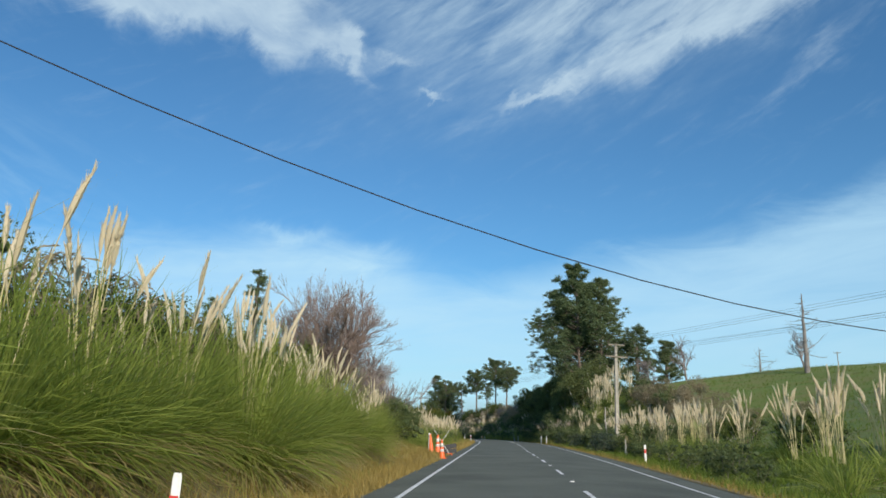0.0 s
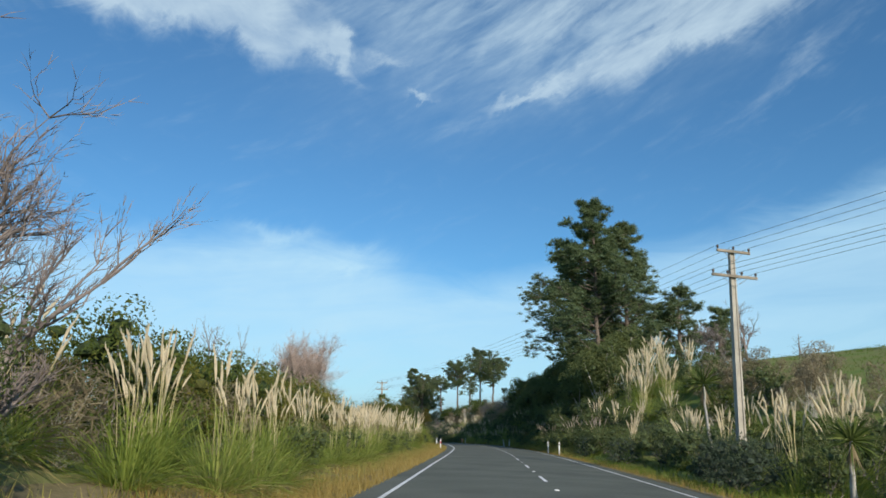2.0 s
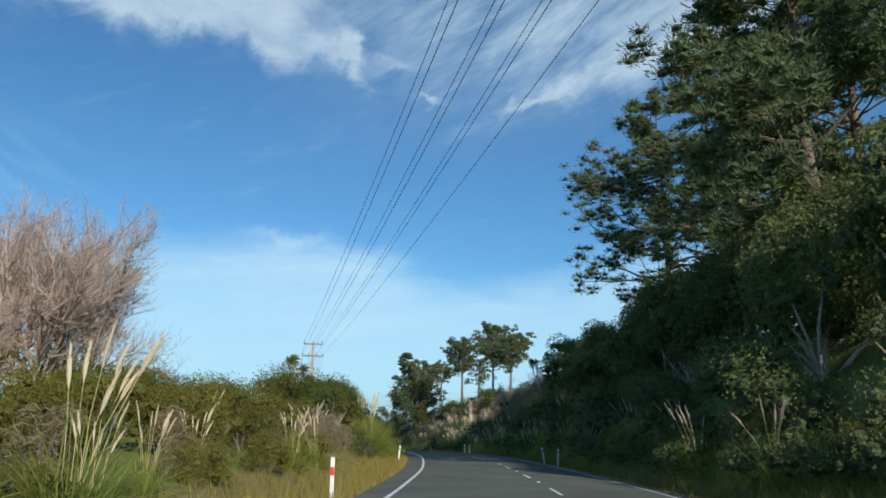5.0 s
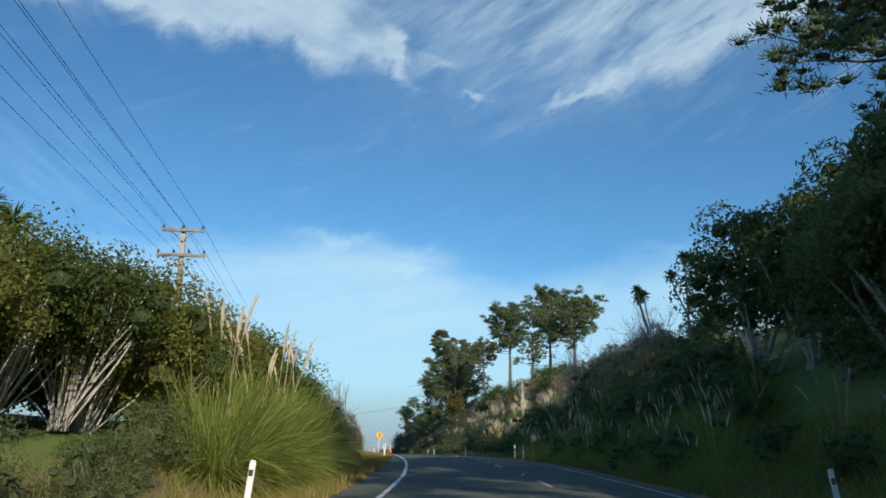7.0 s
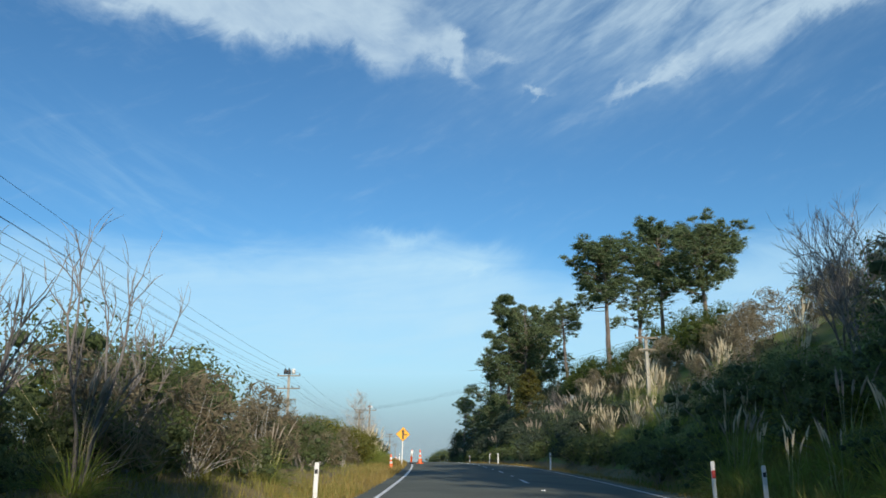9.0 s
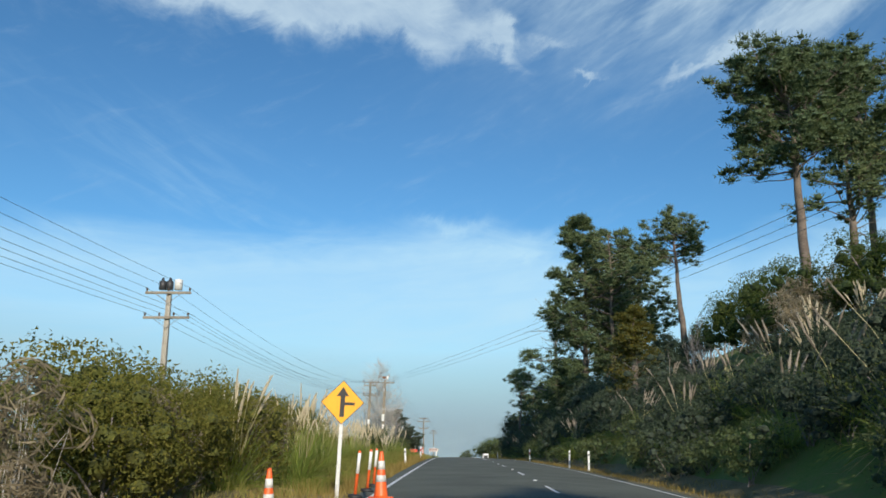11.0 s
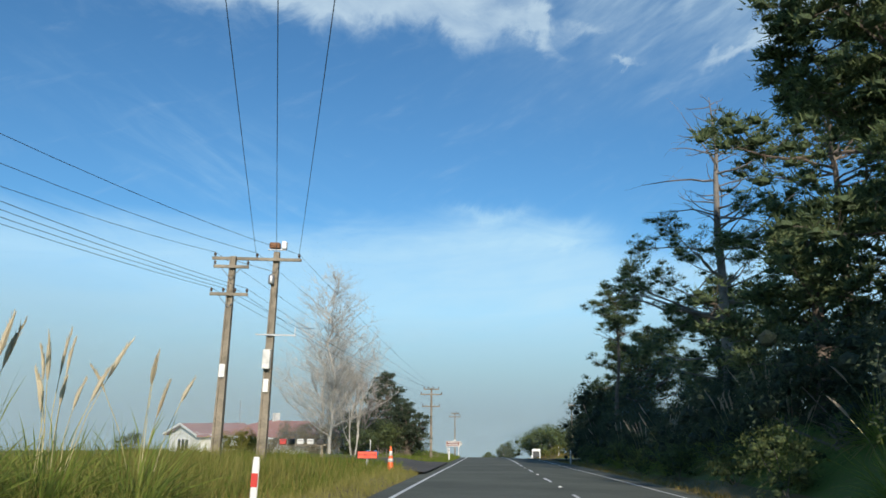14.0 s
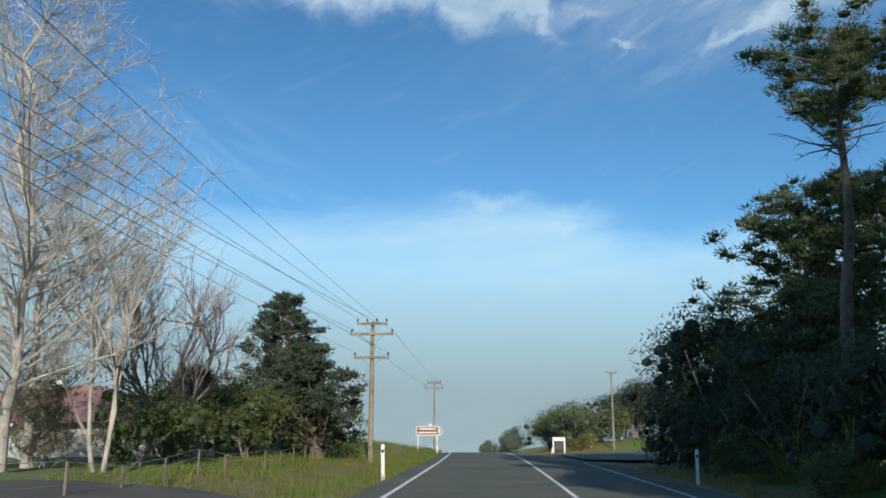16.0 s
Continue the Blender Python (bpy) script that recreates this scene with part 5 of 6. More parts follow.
G1, G2, G3 = "pampas beside the road", "shrubs beside the road", "trees beside the road"
OLDP = "dark pampas clump with grey plumes on the bank"
row(p_big, 4, 33, 2.5, -7.3, -5.9, 1.15, 1.65, PAMPAS, "pampas grass", G1)
row(p_big, 34, 42, 1.9, -7.2, -5.9, 0.85, 1.05, PAMPAS, "pampas grass", G1)
row(p_big, 3, 32, 5.5, -9.2, -8.2, 1.2, 1.5, PAMPAS, "pampas grass", G1)
row(p_mid, 31, 62, 2.6, -10.0, -7.6, 1.0, 1.25, PAMPAS, "pampas grass", G1)
row(p_few, 54, 78, 2.2, -7.0, -5.6, 0.95, 1.2, PAMPAS, "pampas grass", G1)
row(p_mid, 77, 112, 2.2, -7.0, -5.6, 0.95, 1.15, PAMPAS, "pampas grass", G1)
row(p_mid, 58, 76, 3.4, -9.4, -7.8, 0.9, 1.1, PAMPAS, "pampas grass", G1)
row(p_many, 76, 112, 2.6, -9.4, -7.8, 1.0, 1.2, PAMPAS, "pampas grass", G1)
row(p_mid, 113, 146, 3.6, -8.5, -6.0, 0.65, 0.9, PAMPAS, "pampas grass", G1)
row(p_near, 158.5, 173, 2.0, -6.6, -5.5, 1.55, 1.85, PAMPAS, "pampas grass", G1)
row(p_old, 186, 236, 6, -8.5, -6.0, 0.65, 0.9, OLDP, "pampas grass", G1)
row(p_mid, 239, 252, 2.2, -8.2, -5.8, 1.0, 1.25, PAMPAS, "pampas grass", G1)
row(p_big, 251, 262, 3.0, -8.0, -6.2, 0.9, 1.1, PAMPAS, "pampas grass", G1)
row(p_many, 256, 284, 1.3, -9.2, -6.6, 0.8, 1.05, PAMPAS, "pampas grass", G1)
row(p_mid, 285, 291, 1.7, -6.8, -5.4, 0.85, 1.0, PAMPAS, "pampas grass", G1)
row(p_mid, 279, 285, 2.6, -6.6, -5.0, 0.6, 0.75, PAMPAS, "pampas grass", G1)
row(p_many, 26, 74, 2.6, 10.5, 15.0, 1.1, 1.45, PAMPAS, "pampas grass", G1)
row(p_many, 62, 110, 2.8, 9.5, 17.0, 0.9, 1.3, PAMPAS, "pampas grass", G1)
row(p_many, 103, 124, 1.3, 13.5, 21.0, 1.3, 1.7, PAMPAS, "pampas grass", G1)
row(p_old, 100, 205, 5.5, 7.6, 9.6, 0.9, 1.2, OLDP, "pampas grass", G1)
row(p_many, 205, 234, 1.7, 9.0, 11.5, 0.7, 0.95, PAMPAS, "pampas grass", G1)
row(p_old, 234, 264, 2.0, 9.0, 13.5, 1.05, 1.35, OLDP, "pampas grass", G1)
row(p_many, 208, 250, 1.9, 11.5, 15.5, 0.75, 1.0, PAMPAS, "pampas grass", G1)
row(p_old, 262, 345, 3.4, 8.0, 10.4, 0.95, 1.3, OLDP, "pampas grass", G1)
keep, rnd = rnd, random.Random(77)
TS = "long-bladed green tussock on the shaded bank"
row(p_few, 163, 206, 1.5, 7.2, 9.2, 0.7, 1.0, TS, "tussock grass", G1)
row(p_few, 166, 206, 1.9, 9.2, 11.4, 0.9, 1.2, TS, "tussock grass", G1)
rnd = keep
for m_ in p_big + p_mid + p_old + p_many + p_few + p_near:
    drop_model(m_)

b_green = [bush("shrub", 41, SHRUB, 2.4, 3.2, 30, 4200, 0.115), bush("shrub", 42, SHRUB, 2.8, 3.0, 32, 4200, 0.115)]
b_olive = [bush("shrub", 44, OLIVE, 2.6, 3.4, 32, 4200, 0.11), bush("shrub", 45, OLIVE, 3.0, 3.2, 34, 4200, 0.11)]
b_dark = [bush("dark_shrub", 46, DARKLEAF, 2.5, 3.4, 30, 2200, 0.15), bush("dark_shrub", 47, DARKLEAF, 2.9, 3.2, 32, 2200, 0.15)]
t_dark = [bush("evergreen_tree", 51, DARKLEAF, 3.2, 6.6, 44, 10500, 0.19, 9, PALEBARK, low=0.3, stem=0.09), bush("evergreen_tree", 52, DARKLEAF, 3.6, 6.2, 46, 10500, 0.19, 9, PALEBARK, low=0.25, stem=0.09)]
n_green = [bush("shrub", 53, SHRUB, 2.4, 3.2, 36, 8000, 0.095), bush("shrub", 54, SHRUB, 2.8, 3.0, 36, 8000, 0.095)]
n_olive = [bush("shrub", 55, OLIVE, 2.6, 3.4, 36, 8000, 0.095), bush("shrub", 56, OLIVE, 3.0, 3.2, 36, 8000, 0.095)]
n_stem = [bush("shrub", 67, SHRUB, 2.9, 4.6, 40, 9000, 0.10, 46, PALEBARK, low=0.5, stem=0.028), bush("shrub", 68, OLIVE, 2.6, 4.4, 38, 9000, 0.10, 46, PALEBARK, low=0.5, stem=0.028)]
n_dark = [bush("dark_shrub", 57, DARKLEAF, 2.5, 3.4, 36, 6400, 0.105), bush("dark_shrub", 58, DARKLEAF, 2.9, 3.2, 36, 6400, 0.105)]
# the darker leaf colour of these models paints the bank's shade
d_shade = [bush("dark_shrub", 63, CYPRESS_AND_SHADE, 2.5, 3.4, 34, 2600, 0.13), bush("dark_shrub", 64, CYPRESS_AND_SHADE, 2.9, 3.2, 34, 2600, 0.13)]
d_shade_tree = [bush("evergreen_tree", 65, CYPRESS_AND_SHADE, 3.2, 6.6, 48, 5200, 0.14, 12, GREYBARK, low=0.3, stem=0.06), bush("evergreen_tree", 66, CYPRESS_AND_SHADE, 3.6, 6.2, 48, 5200, 0.14, 12, GREYBARK, low=0.25, stem=0.06)]
b_brown = [bush("twiggy_shrub", 49, BROWNLEAF, 2.0, 2.9, 20, 1700, 0.30, 18, PALEBARK, 0.10, stem=0.016), bush("twiggy_shrub", 50, BROWNLEAF, 1.8, 3.2, 18, 1700, 0.30, 18, PALEBARK, 0.10, stem=0.016)]
n_brown = [bush("twiggy_shrub", 59, BROWNLEAF, 1.7, 2.9, 20, 1150, 0.42, 34, PALEBARK, 0.035, stem=0.012), bush("twiggy_shrub", 60, BROWNLEAF, 1.9, 2.6, 18, 1150, 0.42, 34, PALEBARK, 0.035, stem=0.012)]
SH, SO, SD, SB = "dense green shrub on the roadside bank", "olive green shrub in low sun", "dark evergreen shrub on the shaded bank", "leafless brown twiggy shrub"
ST = "small dark evergreen tree on the bank"
row(n_green, 12, 40, 2.6, -11.6, -10.2, 0.85, 1.15, SH, "shrub", G2)
row(n_brown, 12, 40, 3.4, -10.6, -9.4, 0.9, 1.2, SB, "shrub", G2)
row(b_green, 38, 62, 4.0, -16, -11, 0.8, 1.2, SH, "shrub", G2)
row(n_dark, 44.5, 48, 1.9, -6.9, -5.9, 0.6, 0.75, SD, "shrub", G2)
row(n_brown, 36, 56, 4.5, -9.8, -8.2, 0.6, 0.8, SB, "shrub", G2)
row(n_olive, 60, 80, 7.5, -14, -11.5, 1.0, 1.35, SO, "shrub", G2)
row(b_olive, 80, 112, 7.5, -14, -11.5, 1.0, 1.35, SO, "shrub", G2)
row(b_green, 62, 112, 4.0, -15, -11.0, 1.0, 1.35, SH, "shrub", G2)
row(b_brown, 60, 112, 6.5, -12, -9.0, 0.8, 1.1, SB, "shrub", G2)
row(b_dark, 66, 112, 11, -6.2, -5.5, 0.38, 0.5, SD, "shrub", G2)
row(b_dark, 80, 84, 5, -13.2, -12.6, 1.4, 1.5, SD, "shrub", G2)
row(n_olive, 112, 148, 3.0, -13.5, -9.0, 0.55, 0.8, SO, "shrub", G2)
row(b_olive, 118, 164, 5.0, -26, -17, 0.9, 1.25, SO, "shrub", G2)
row(n_brown, 114, 146, 5.5, -9, -6.8, 0.5, 0.7, SB, "shrub", G2)
row(n_olive, 112, 142, 6.5, -7.4, -6.2, 0.3, 0.42, SH, "shrub", G2)
row(n_stem, 149, 163, 2.5, -9.8, -8.2, 0.72, 0.9, SH, "shrub", G2)
row(n_olive, 157, 180, 3.2, -12.0, -9.6, 1.25, 1.5, SO, "shrub", G2)
row(n_green, 156, 180, 3.4, -13, -9.8, 1.2, 1.5, SH, "shrub", G2)
row(n_green, 178, 190, 3.0, -10, -8.0, 0.9, 1.1, SH, "shrub", G2)
row(n_brown, 138, 150, 2.6, -7.6, -6.4, 0.35, 0.6, SB, "shrub", G2)
row(n_dark, 147, 158, 2.2, -6.8, -5.6, 0.3, 0.42, SD, "shrub", G2)
row(n_dark, 176, 187, 2.6, -7.6, -6.2, 0.5, 0.75, SD, "shrub", G2)
row(n_dark, 187, 202, 2.4, -7.6, -6.2, 0.32, 0.5, SD, "shrub", G2)
row(n_green, 188, 238, 4.4, -13, -8.5, 0.45, 0.72, SH, "shrub", G2)
row(n_dark, 190, 226, 4.4, -8.6, -6.8, 0.5, 0.75, SD, "shrub", G2)
row(b_dark, 208, 222, 5, -16, -12, 1.3, 1.6, SD, "shrub", G2)
row(n_brown, 188, 246, 4.0, -8.4, -6.4, 0.7, 1.0, SB, "shrub", G2)
row(b_olive, 236, 256, 3.2, -12.5, -9.5, 0.9, 1.2, SO, "shrub", G2)
row(n_olive, 233, 241, 1.9, -8.8, -6.8, 0.7, 0.9, SO, "shrub", G2)
row(n_olive, 256, 260, 2.0, -9.8, -8.4, 0.85, 1.0, SO, "shrub", G2)
row(b_olive, 262, 268, 3.4, -13, -10.5, 0.8, 1.0, SO, "shrub", G2)
row(n_olive, 275, 282, 2.2, -11.0, -9.2, 0.5, 0.7, SO, "shrub", G2)
row(b_olive, 298, 306, 3.0, -27, -20, 0.7, 0.9, SO, "shrub", G2)
row(n_green, 284.5, 286, 2.2, -7.8, -7.2, 0.75, 0.85, SH, "shrub", G2)
row(b_green, 30, 100, 6.5, 13, 20, 0.5, 0.9, SH, "shrub", G2)
row(n_brown, 60, 104, 5.0, 15, 24, 0.5, 0.8, SB, "shrub", G2)
row(b_brown, 88, 105, 2.4, 18, 26, 0.9, 1.3, SB, "shrub", G2)
row(b_dark, 96, 122, 2.4, 16, 22, 0.6, 0.85, SD, "shrub", G2)
row(b_dark, 28, 62, 3.0, 8.6, 11, 0.3, 0.45, SD, "shrub", G2)
row(b_dark, 62, 118, 2.3, 9.0, 15, 0.45, 0.75, SD, "shrub", G2)
row(d_shade, 66, 104, 2.0, 8.0, 13.0, 0.38, 0.6, SD, "shrub", G2)
row(b_dark, 98, 117, 2.2, 9.0, 12.5, 0.4, 0.6, SD, "shrub", G2)
row(b_dark, 116, 176, 3.2, 9.0, 12.0, 0.65, 0.95, SD, "shrub", G2)
row(b_dark, 176, 186, 2.6, 9.6, 12.4, 0.6, 0.8, SD, "shrub", G2)
row(b_dark, 184, 210, 1.9, 9.0, 12.5, 0.55, 0.8, SD, "shrub", G2)
row(t_dark, 121, 173, 2.8, 12.0, 16.5, 0.88, 1.1, ST, "tree", G2)
row(b_dark, 178, 208, 2.6, 12.0, 17.0, 0.7, 0.95, SD, "shrub", G2)
row(b_dark, 103, 140, 1.9, 7.5, 9.6, 0.34, 0.5, SD, "shrub", G2)
row(b_dark, 140, 345, 6.0, 7.4, 8.8, 0.36, 0.6, SD, "shrub", G2)
row(b_dark, 206, 228, 2.8, 7.6, 8.8, 0.38, 0.5, SD, "shrub", G2)
row(d_shade, 228, 264, 1.7, 7.6, 13.5, 0.45, 0.75, SD, "shrub", G2)
row(d_shade, 262, 345, 4.0, 8.4, 10.4, 0.6, 0.85, SD, "shrub", G2)
row(n_brown, 206, 262, 2.4, 14, 21, 0.75, 1.05, SB, "shrub", G2)
row(n_brown, 206, 234, 2.2, 10, 15, 0.45, 0.65, SB, "shrub", G2)
row(n_green, 225, 268, 4.8, 16, 24, 0.9, 1.3, SH, "shrub", G2)
row(d_shade, 266, 340, 3.0, 9.8, 13.5, 0.8, 1.15, SD, "shrub", G2)
row(d_shade_tree, 270, 286, 3.4, 14.0, 21.0, 0.42, 0.6, ST, "tree", G2)
row(d_shade_tree, 286, 342, 3.6, 14.5, 21.0, 0.45, 0.65, ST, "tree", G2)
row(d_shade, 338, 356, 2.4, 8.6, 11.0, 0.9, 1.15, SD, "shrub", G2)
row(d_shade_tree, 343, 355, 2.8, 10.5, 13.5, 1.0, 1.15, ST, "tree", G2)
row(d_shade_tree, 399, 414, 1.9, 15.0, 26.0, 0.85, 1.0, ST, "tree", G2)
row(t_dark, 426, 436, 4.0, 7.5, 11.0, 0.5, 0.7, "hazy tree beside the far end of the road", "tree", G2)
row(b_dark, 398, 420, 2.4, 11.5, 16.0, 1.1, 1.5, SD, "shrub", G2)
row(b_olive, 393, 399, 2.0, 10.5, 16.0, 0.35, 0.5, "low yellowish shrub on the grassy corner", "shrub", G2)
row(b_dark, 340, 372, 3.0, -14, -8.5, 0.6, 0.9, SD, "shrub", G2)
row(b_brown, 332, 350, 3.0, -15, -11, 0.7, 1.0, SB, "shrub", G2)
row(n_olive, 317, 320, 1.6, -13.6, -12.4, 0.36, 0.45, "rounded olive shrub beside the letterboxes", "shrub", G2)
row(n_brown, 334, 346, 3.0, -20, -15.5, 0.35, 0.5, SB, "shrub", G2)
row(b_green, 345, 347, 3, -32, -30, 0.6, 0.7, "clipped pale green shrub before the house", "shrub", G2)
row(b_green, 378, 430, 7, -18, -9, 0.6, 1.0, SH, "shrub", G2)
rnd = random.Random(78)
row(n_green, 172.5, 177.5, 2.1, -10.2, -8.8, 1.3, 1.45, SH, "shrub", G2)
row(n_olive, 118, 136, 2.2, -12.0, -7.6, 0.55, 0.8, SO, "shrub", G2)
row(d_shade, 239, 256, 1.5, 9.0, 13.0, 0.5, 0.72, SD, "shrub", G2)
row(d_shade_tree, 350.5, 357, 2.8, 10.2, 11.8, 1.05, 1.15, ST, "tree", G2)
row(b_brown, 178, 202, 2.6, 11.0, 16.0, 1.0, 1.3, SB, "shrub", G2)
for m_ in b_green + b_olive + b_dark + b_brown + t_dark + n_green + n_olive + n_stem + n_dark + n_brown + d_shade + d_shade_tree:
    drop_model(m_)


def single(root, s, u, turn=0.0, label="", category="tree", tilt=0.0, scale=1.0, z=None):
    plant(root, s, u, scale, turn, label, category, G3, 0.15, tilt, z)
    drop_model(root)


def tall_to(s, u, z):
    """Height of a tree that stands at s, u and reaches up to z."""
    return z - spot(s, u).z + 0.1


PN = "tall dark pine with layered open limbs"
single(pine("pine_tree", 61, tall_to(132.5, 15.5, 31), 0.08, 8.8, 90, 13, 0.78, wid=0.07, per=28, tips=3, density=1.35), 132.5, 15.5, 20, PN)
single(pine("pine_tree", 62, tall_to(137, 20, 29.5), 0.12, 7.8, 72, 10, 0.78, wid=0.07, per=28, tips=3, density=1.35), 137, 20, 80, PN)
single(pine("pine_tree", 63, tall_to(131, 25, 20), 0.04, 4.6, 70, 11, 0.6, wid=0.08), 131, 25, 10, "dark conical young pine")
single(pine("pine_tree", 64, tall_to(133, 30.5, 17.5), 0.04, 4.0, 60, 11, 0.6, wid=0.08), 133, 30.5, 140, "dark conical young pine")
single(pine("pine_tree", 65, tall_to(166, 20.5, 34), 0.2, 11.0, 84, 12, 0.7, wid=0.06, up=0.1, per=26, tips=3, density=1.5), 166, 20.5, 200, PN)
single(pine("pine_tree", 68, tall_to(155, 22, 33), 0.2, 9.5, 76, 10, 0.7, wid=0.07, up=0.1, per=26, tips=3, density=1.5), 155, 22, 20, PN)
single(pine("pine_tree", 66, tall_to(49, -16.3, 12.3), 0.1, 1.9, 60, 9, 0.35, wid=0.05), 49, -16.3, 0, "slender young pine above the pampas")
single(pine("pine_tree", 67, tall_to(50, -19.5, 10.5), 0.1, 1.7, 60, 9, 0.35, wid=0.05), 50, -19.5, 0, "slender young pine above the pampas")
RP = "umbrella-crowned pine with a bare trunk"
single(pine("pine_tree", 71, tall_to(259, 18.4, 22.1), 0.56, 3.6, 60, 15, 0.6, True, wid=0.06, per=20, up=0.45, dead_below=0.58, density=1.2), 259, 18.4, 0, RP)
single(pine("pine_tree", 72, tall_to(269, 28, 27.3), 0.50, 4.0, 64, 15, 0.65, True, wid=0.06, per=20, up=0.45, dead_below=0.52, density=1.2), 269, 28, 60, RP)
single(pine("pine_tree", 73, tall_to(257.5, 28.4, 23.3), 0.54, 4.0, 64, 15, 0.6, True, wid=0.06, per=20, up=0.45, dead_below=0.55, density=1.2), 257.5, 28.4, 130, RP)
single(pine("pine_tree", 77, tall_to(262, 23, 19.0), 0.45, 3.0, 36, 7, 0.55, True, wid=0.06, dead_below=0.5, density=1.4), 262, 23, 200, RP)
single(pine("pine_tree", 74, tall_to(286.6, 20.1, 20.4), 0.68, 2.5, 48, 12, 0.55, True, wid=0.05, dead_below=0.70, lean=0.03), 286.6, 20.1, 170, RP)
single(pine("pine_tree", 75, tall_to(301, 13.8, 24.5), 0.10, 6.6, 100, 11, 0.65, wid=0.06, dead_below=0.15, per=26, tips=3, density=1.8), 301, 13.8, 90, PN)
single(pine("pine_tree", 87, tall_to(298, 16.0, 22.0), 0.25, 3.8, 54, 11, 0.62, True, wid=0.06, dead_below=0.4, density=1.6), 298, 16.0, 30, PN)
single(pine("pine_tree", 76, tall_to(303.5, 19.0, 21.5), 0.15, 4.2, 80, 13, 0.62, True, wid=0.06, density=1.6), 303.5, 19.0, 10, PN)
single(pine("pine_tree", 78, tall_to(306.5, 12.0, 8.2), 0.04, 4.2, 60, 12, 0.55, wid=0.07, density=1.4), 306.5, 12.0, 50, "dense dark green conifer on the bank")
single(pine("pine_tree", 79, tall_to(271.5, 11.9, 10.0), 0.04, 2.4, 90, 11, 0.5, needles=NEEDLEOLD, wid=0.06), 271.5, 11.9, 0, "golden brown conical conifer on the bank")
single(pine("pine_tree", 80, tall_to(321.7, 13.3, 19.4), 0.14, 7.6, 84, 17, 0.42, wid=0.032, dead_below=0.2, bare_top=0.47, bark=DEADWOOD, up=0.06, tips=5, per=40, trunk=0.36, density=1.2), 321.7, 13.3, 180, "half-dead pine with bare upper limbs")
single(pine("pine_tree", 81, tall_to(321.0, 20.0, 21.0), 0.3, 4.6, 60, 11, 0.6, True, wid=0.06, tips=3, dead_below=0.5, density=1.4), 321.0, 20.0, 40, PN)
single(pine("pine_tree", 88, tall_to(331, 15.5, 9.5), 0.15, 4.6, 72, 15, 0.45, wid=0.035, per=32, tips=3, density=1.3), 331, 15.5, 110, PN)
single(pine("pine_tree", 82, tall_to(336.8, 9.4, 9.6), 0.70, 1.75, 44, 12, 0.4, True, wid=0.03, dead_below=0.77, trunk=0.19, per=28, density=1.3), 336.8, 9.4, 40, "thin umbrella-crowned pine with a bare trunk")
single(pine("pine_tree", 83, tall_to(345, 13.6, 7.2), 0.05, 3.6, 90, 13, 0.5, True, wid=0.045, per=24, density=1.6), 345, 13.6, 70, "dark spreading conifer on the corner")
CY = "dark dense cypress beside the driveway"
single(pine("cypress_tree", 84, tall_to(354, -9.6, 4.2), 0.02, 3.5, 100, 11, 0.42, needles=CYPRESS_AND_SHADE, wid=0.06, up=0.5), 354, -9.6, 0, CY)
single(pine("cypress_tree", 85, tall_to(350, -7.6, 1.2), 0.02, 3.4, 80, 11, 0.42, needles=CYPRESS_AND_SHADE, wid=0.06, up=0.4), 350, -7.6, 50, CY)
single(pine("cypress_tree", 86, tall_to(349, -12.5, 0.2), 0.02, 2.8, 80, 11, 0.42, needles=CYPRESS_AND_SHADE, wid=0.06, up=0.4), 349, -12.5, 90, CY)

BT = "leafless grey tree with fine twigs"
single(bare_tree("bare_tree", 91, 9.0, 0.30, trunks=4, depth=5, kids=5, trunk=0.13, upright=0.4, twig=TWIGBROWN, thick=0.011), 48.0, -10.9, 0, "leafless tree with a dense crown of reddish brown twigs")
single(bare_tree("bare_tree", 128, 8.2, 0.30, trunks=3, depth=5, kids=5, trunk=0.12, upright=0.4, twig=TWIGBROWN, thick=0.011), 48.6, -12.2, 120, "leafless tree with a dense crown of reddish brown twigs")
single(bare_tree("bare_tree", 92, 6.0, 0.40, trunks=3, depth=5, kids=4, trunk=0.10, upright=0.25, thick=0.008), 51, -9.3, 60, BT)
single(bare_tree("bare_tree", 93, 4.1, 0.34, trunks=3, depth=5, kids=4, trunk=0.09, upright=0.5, wind=0.06, thick=0.007), 50.0, -7.1, 0, "windswept leafless tree leaning over the verge")
single(bare_tree("bare_tree", 94, 9.8, 0.30, depth=5, kids=3, trunk=0.13, upright=0.4, thick=0.013), 90.8, -17.9, 0, BT)
PK = "leafless willow with reddish twigs"
single(bare_tree("bare_willow", 95, 5.2, 0.34, PALEBARK, TWIGPINK, 4, 5, 4, 0.10, 0.35, thick=0.008), 124, -17.0, 0, PK)
single(bare_tree("bare_willow", 96, 10.4, 0.40, PALEBARK, TWIGPINK, 5, 5, 5, 0.16, 0.40, thick=0.010), 138, -21.5, 40, PK)
single(bare_tree("bare_willow", 97, 11.4, 0.40, PALEBARK, TWIGPINK, 4, 5, 5, 0.14, 0.40, thick=0.010), 146, -22.5, 80, PK)
single(bare_tree("bare_tree", 98, 9.5, 0.42, depth=5, kids=4, trunk=0.2, upright=0.1, thick=0.012), 133, 34, 0, "round-crowned leafless tree on the green hill")
single(bare_tree("bare_tree", 99, 7.0, 0.42, depth=5, kids=4, trunk=0.18, upright=0.1, thick=0.012), 120, 48, 50, "round-crowned leafless tree on the green hill")
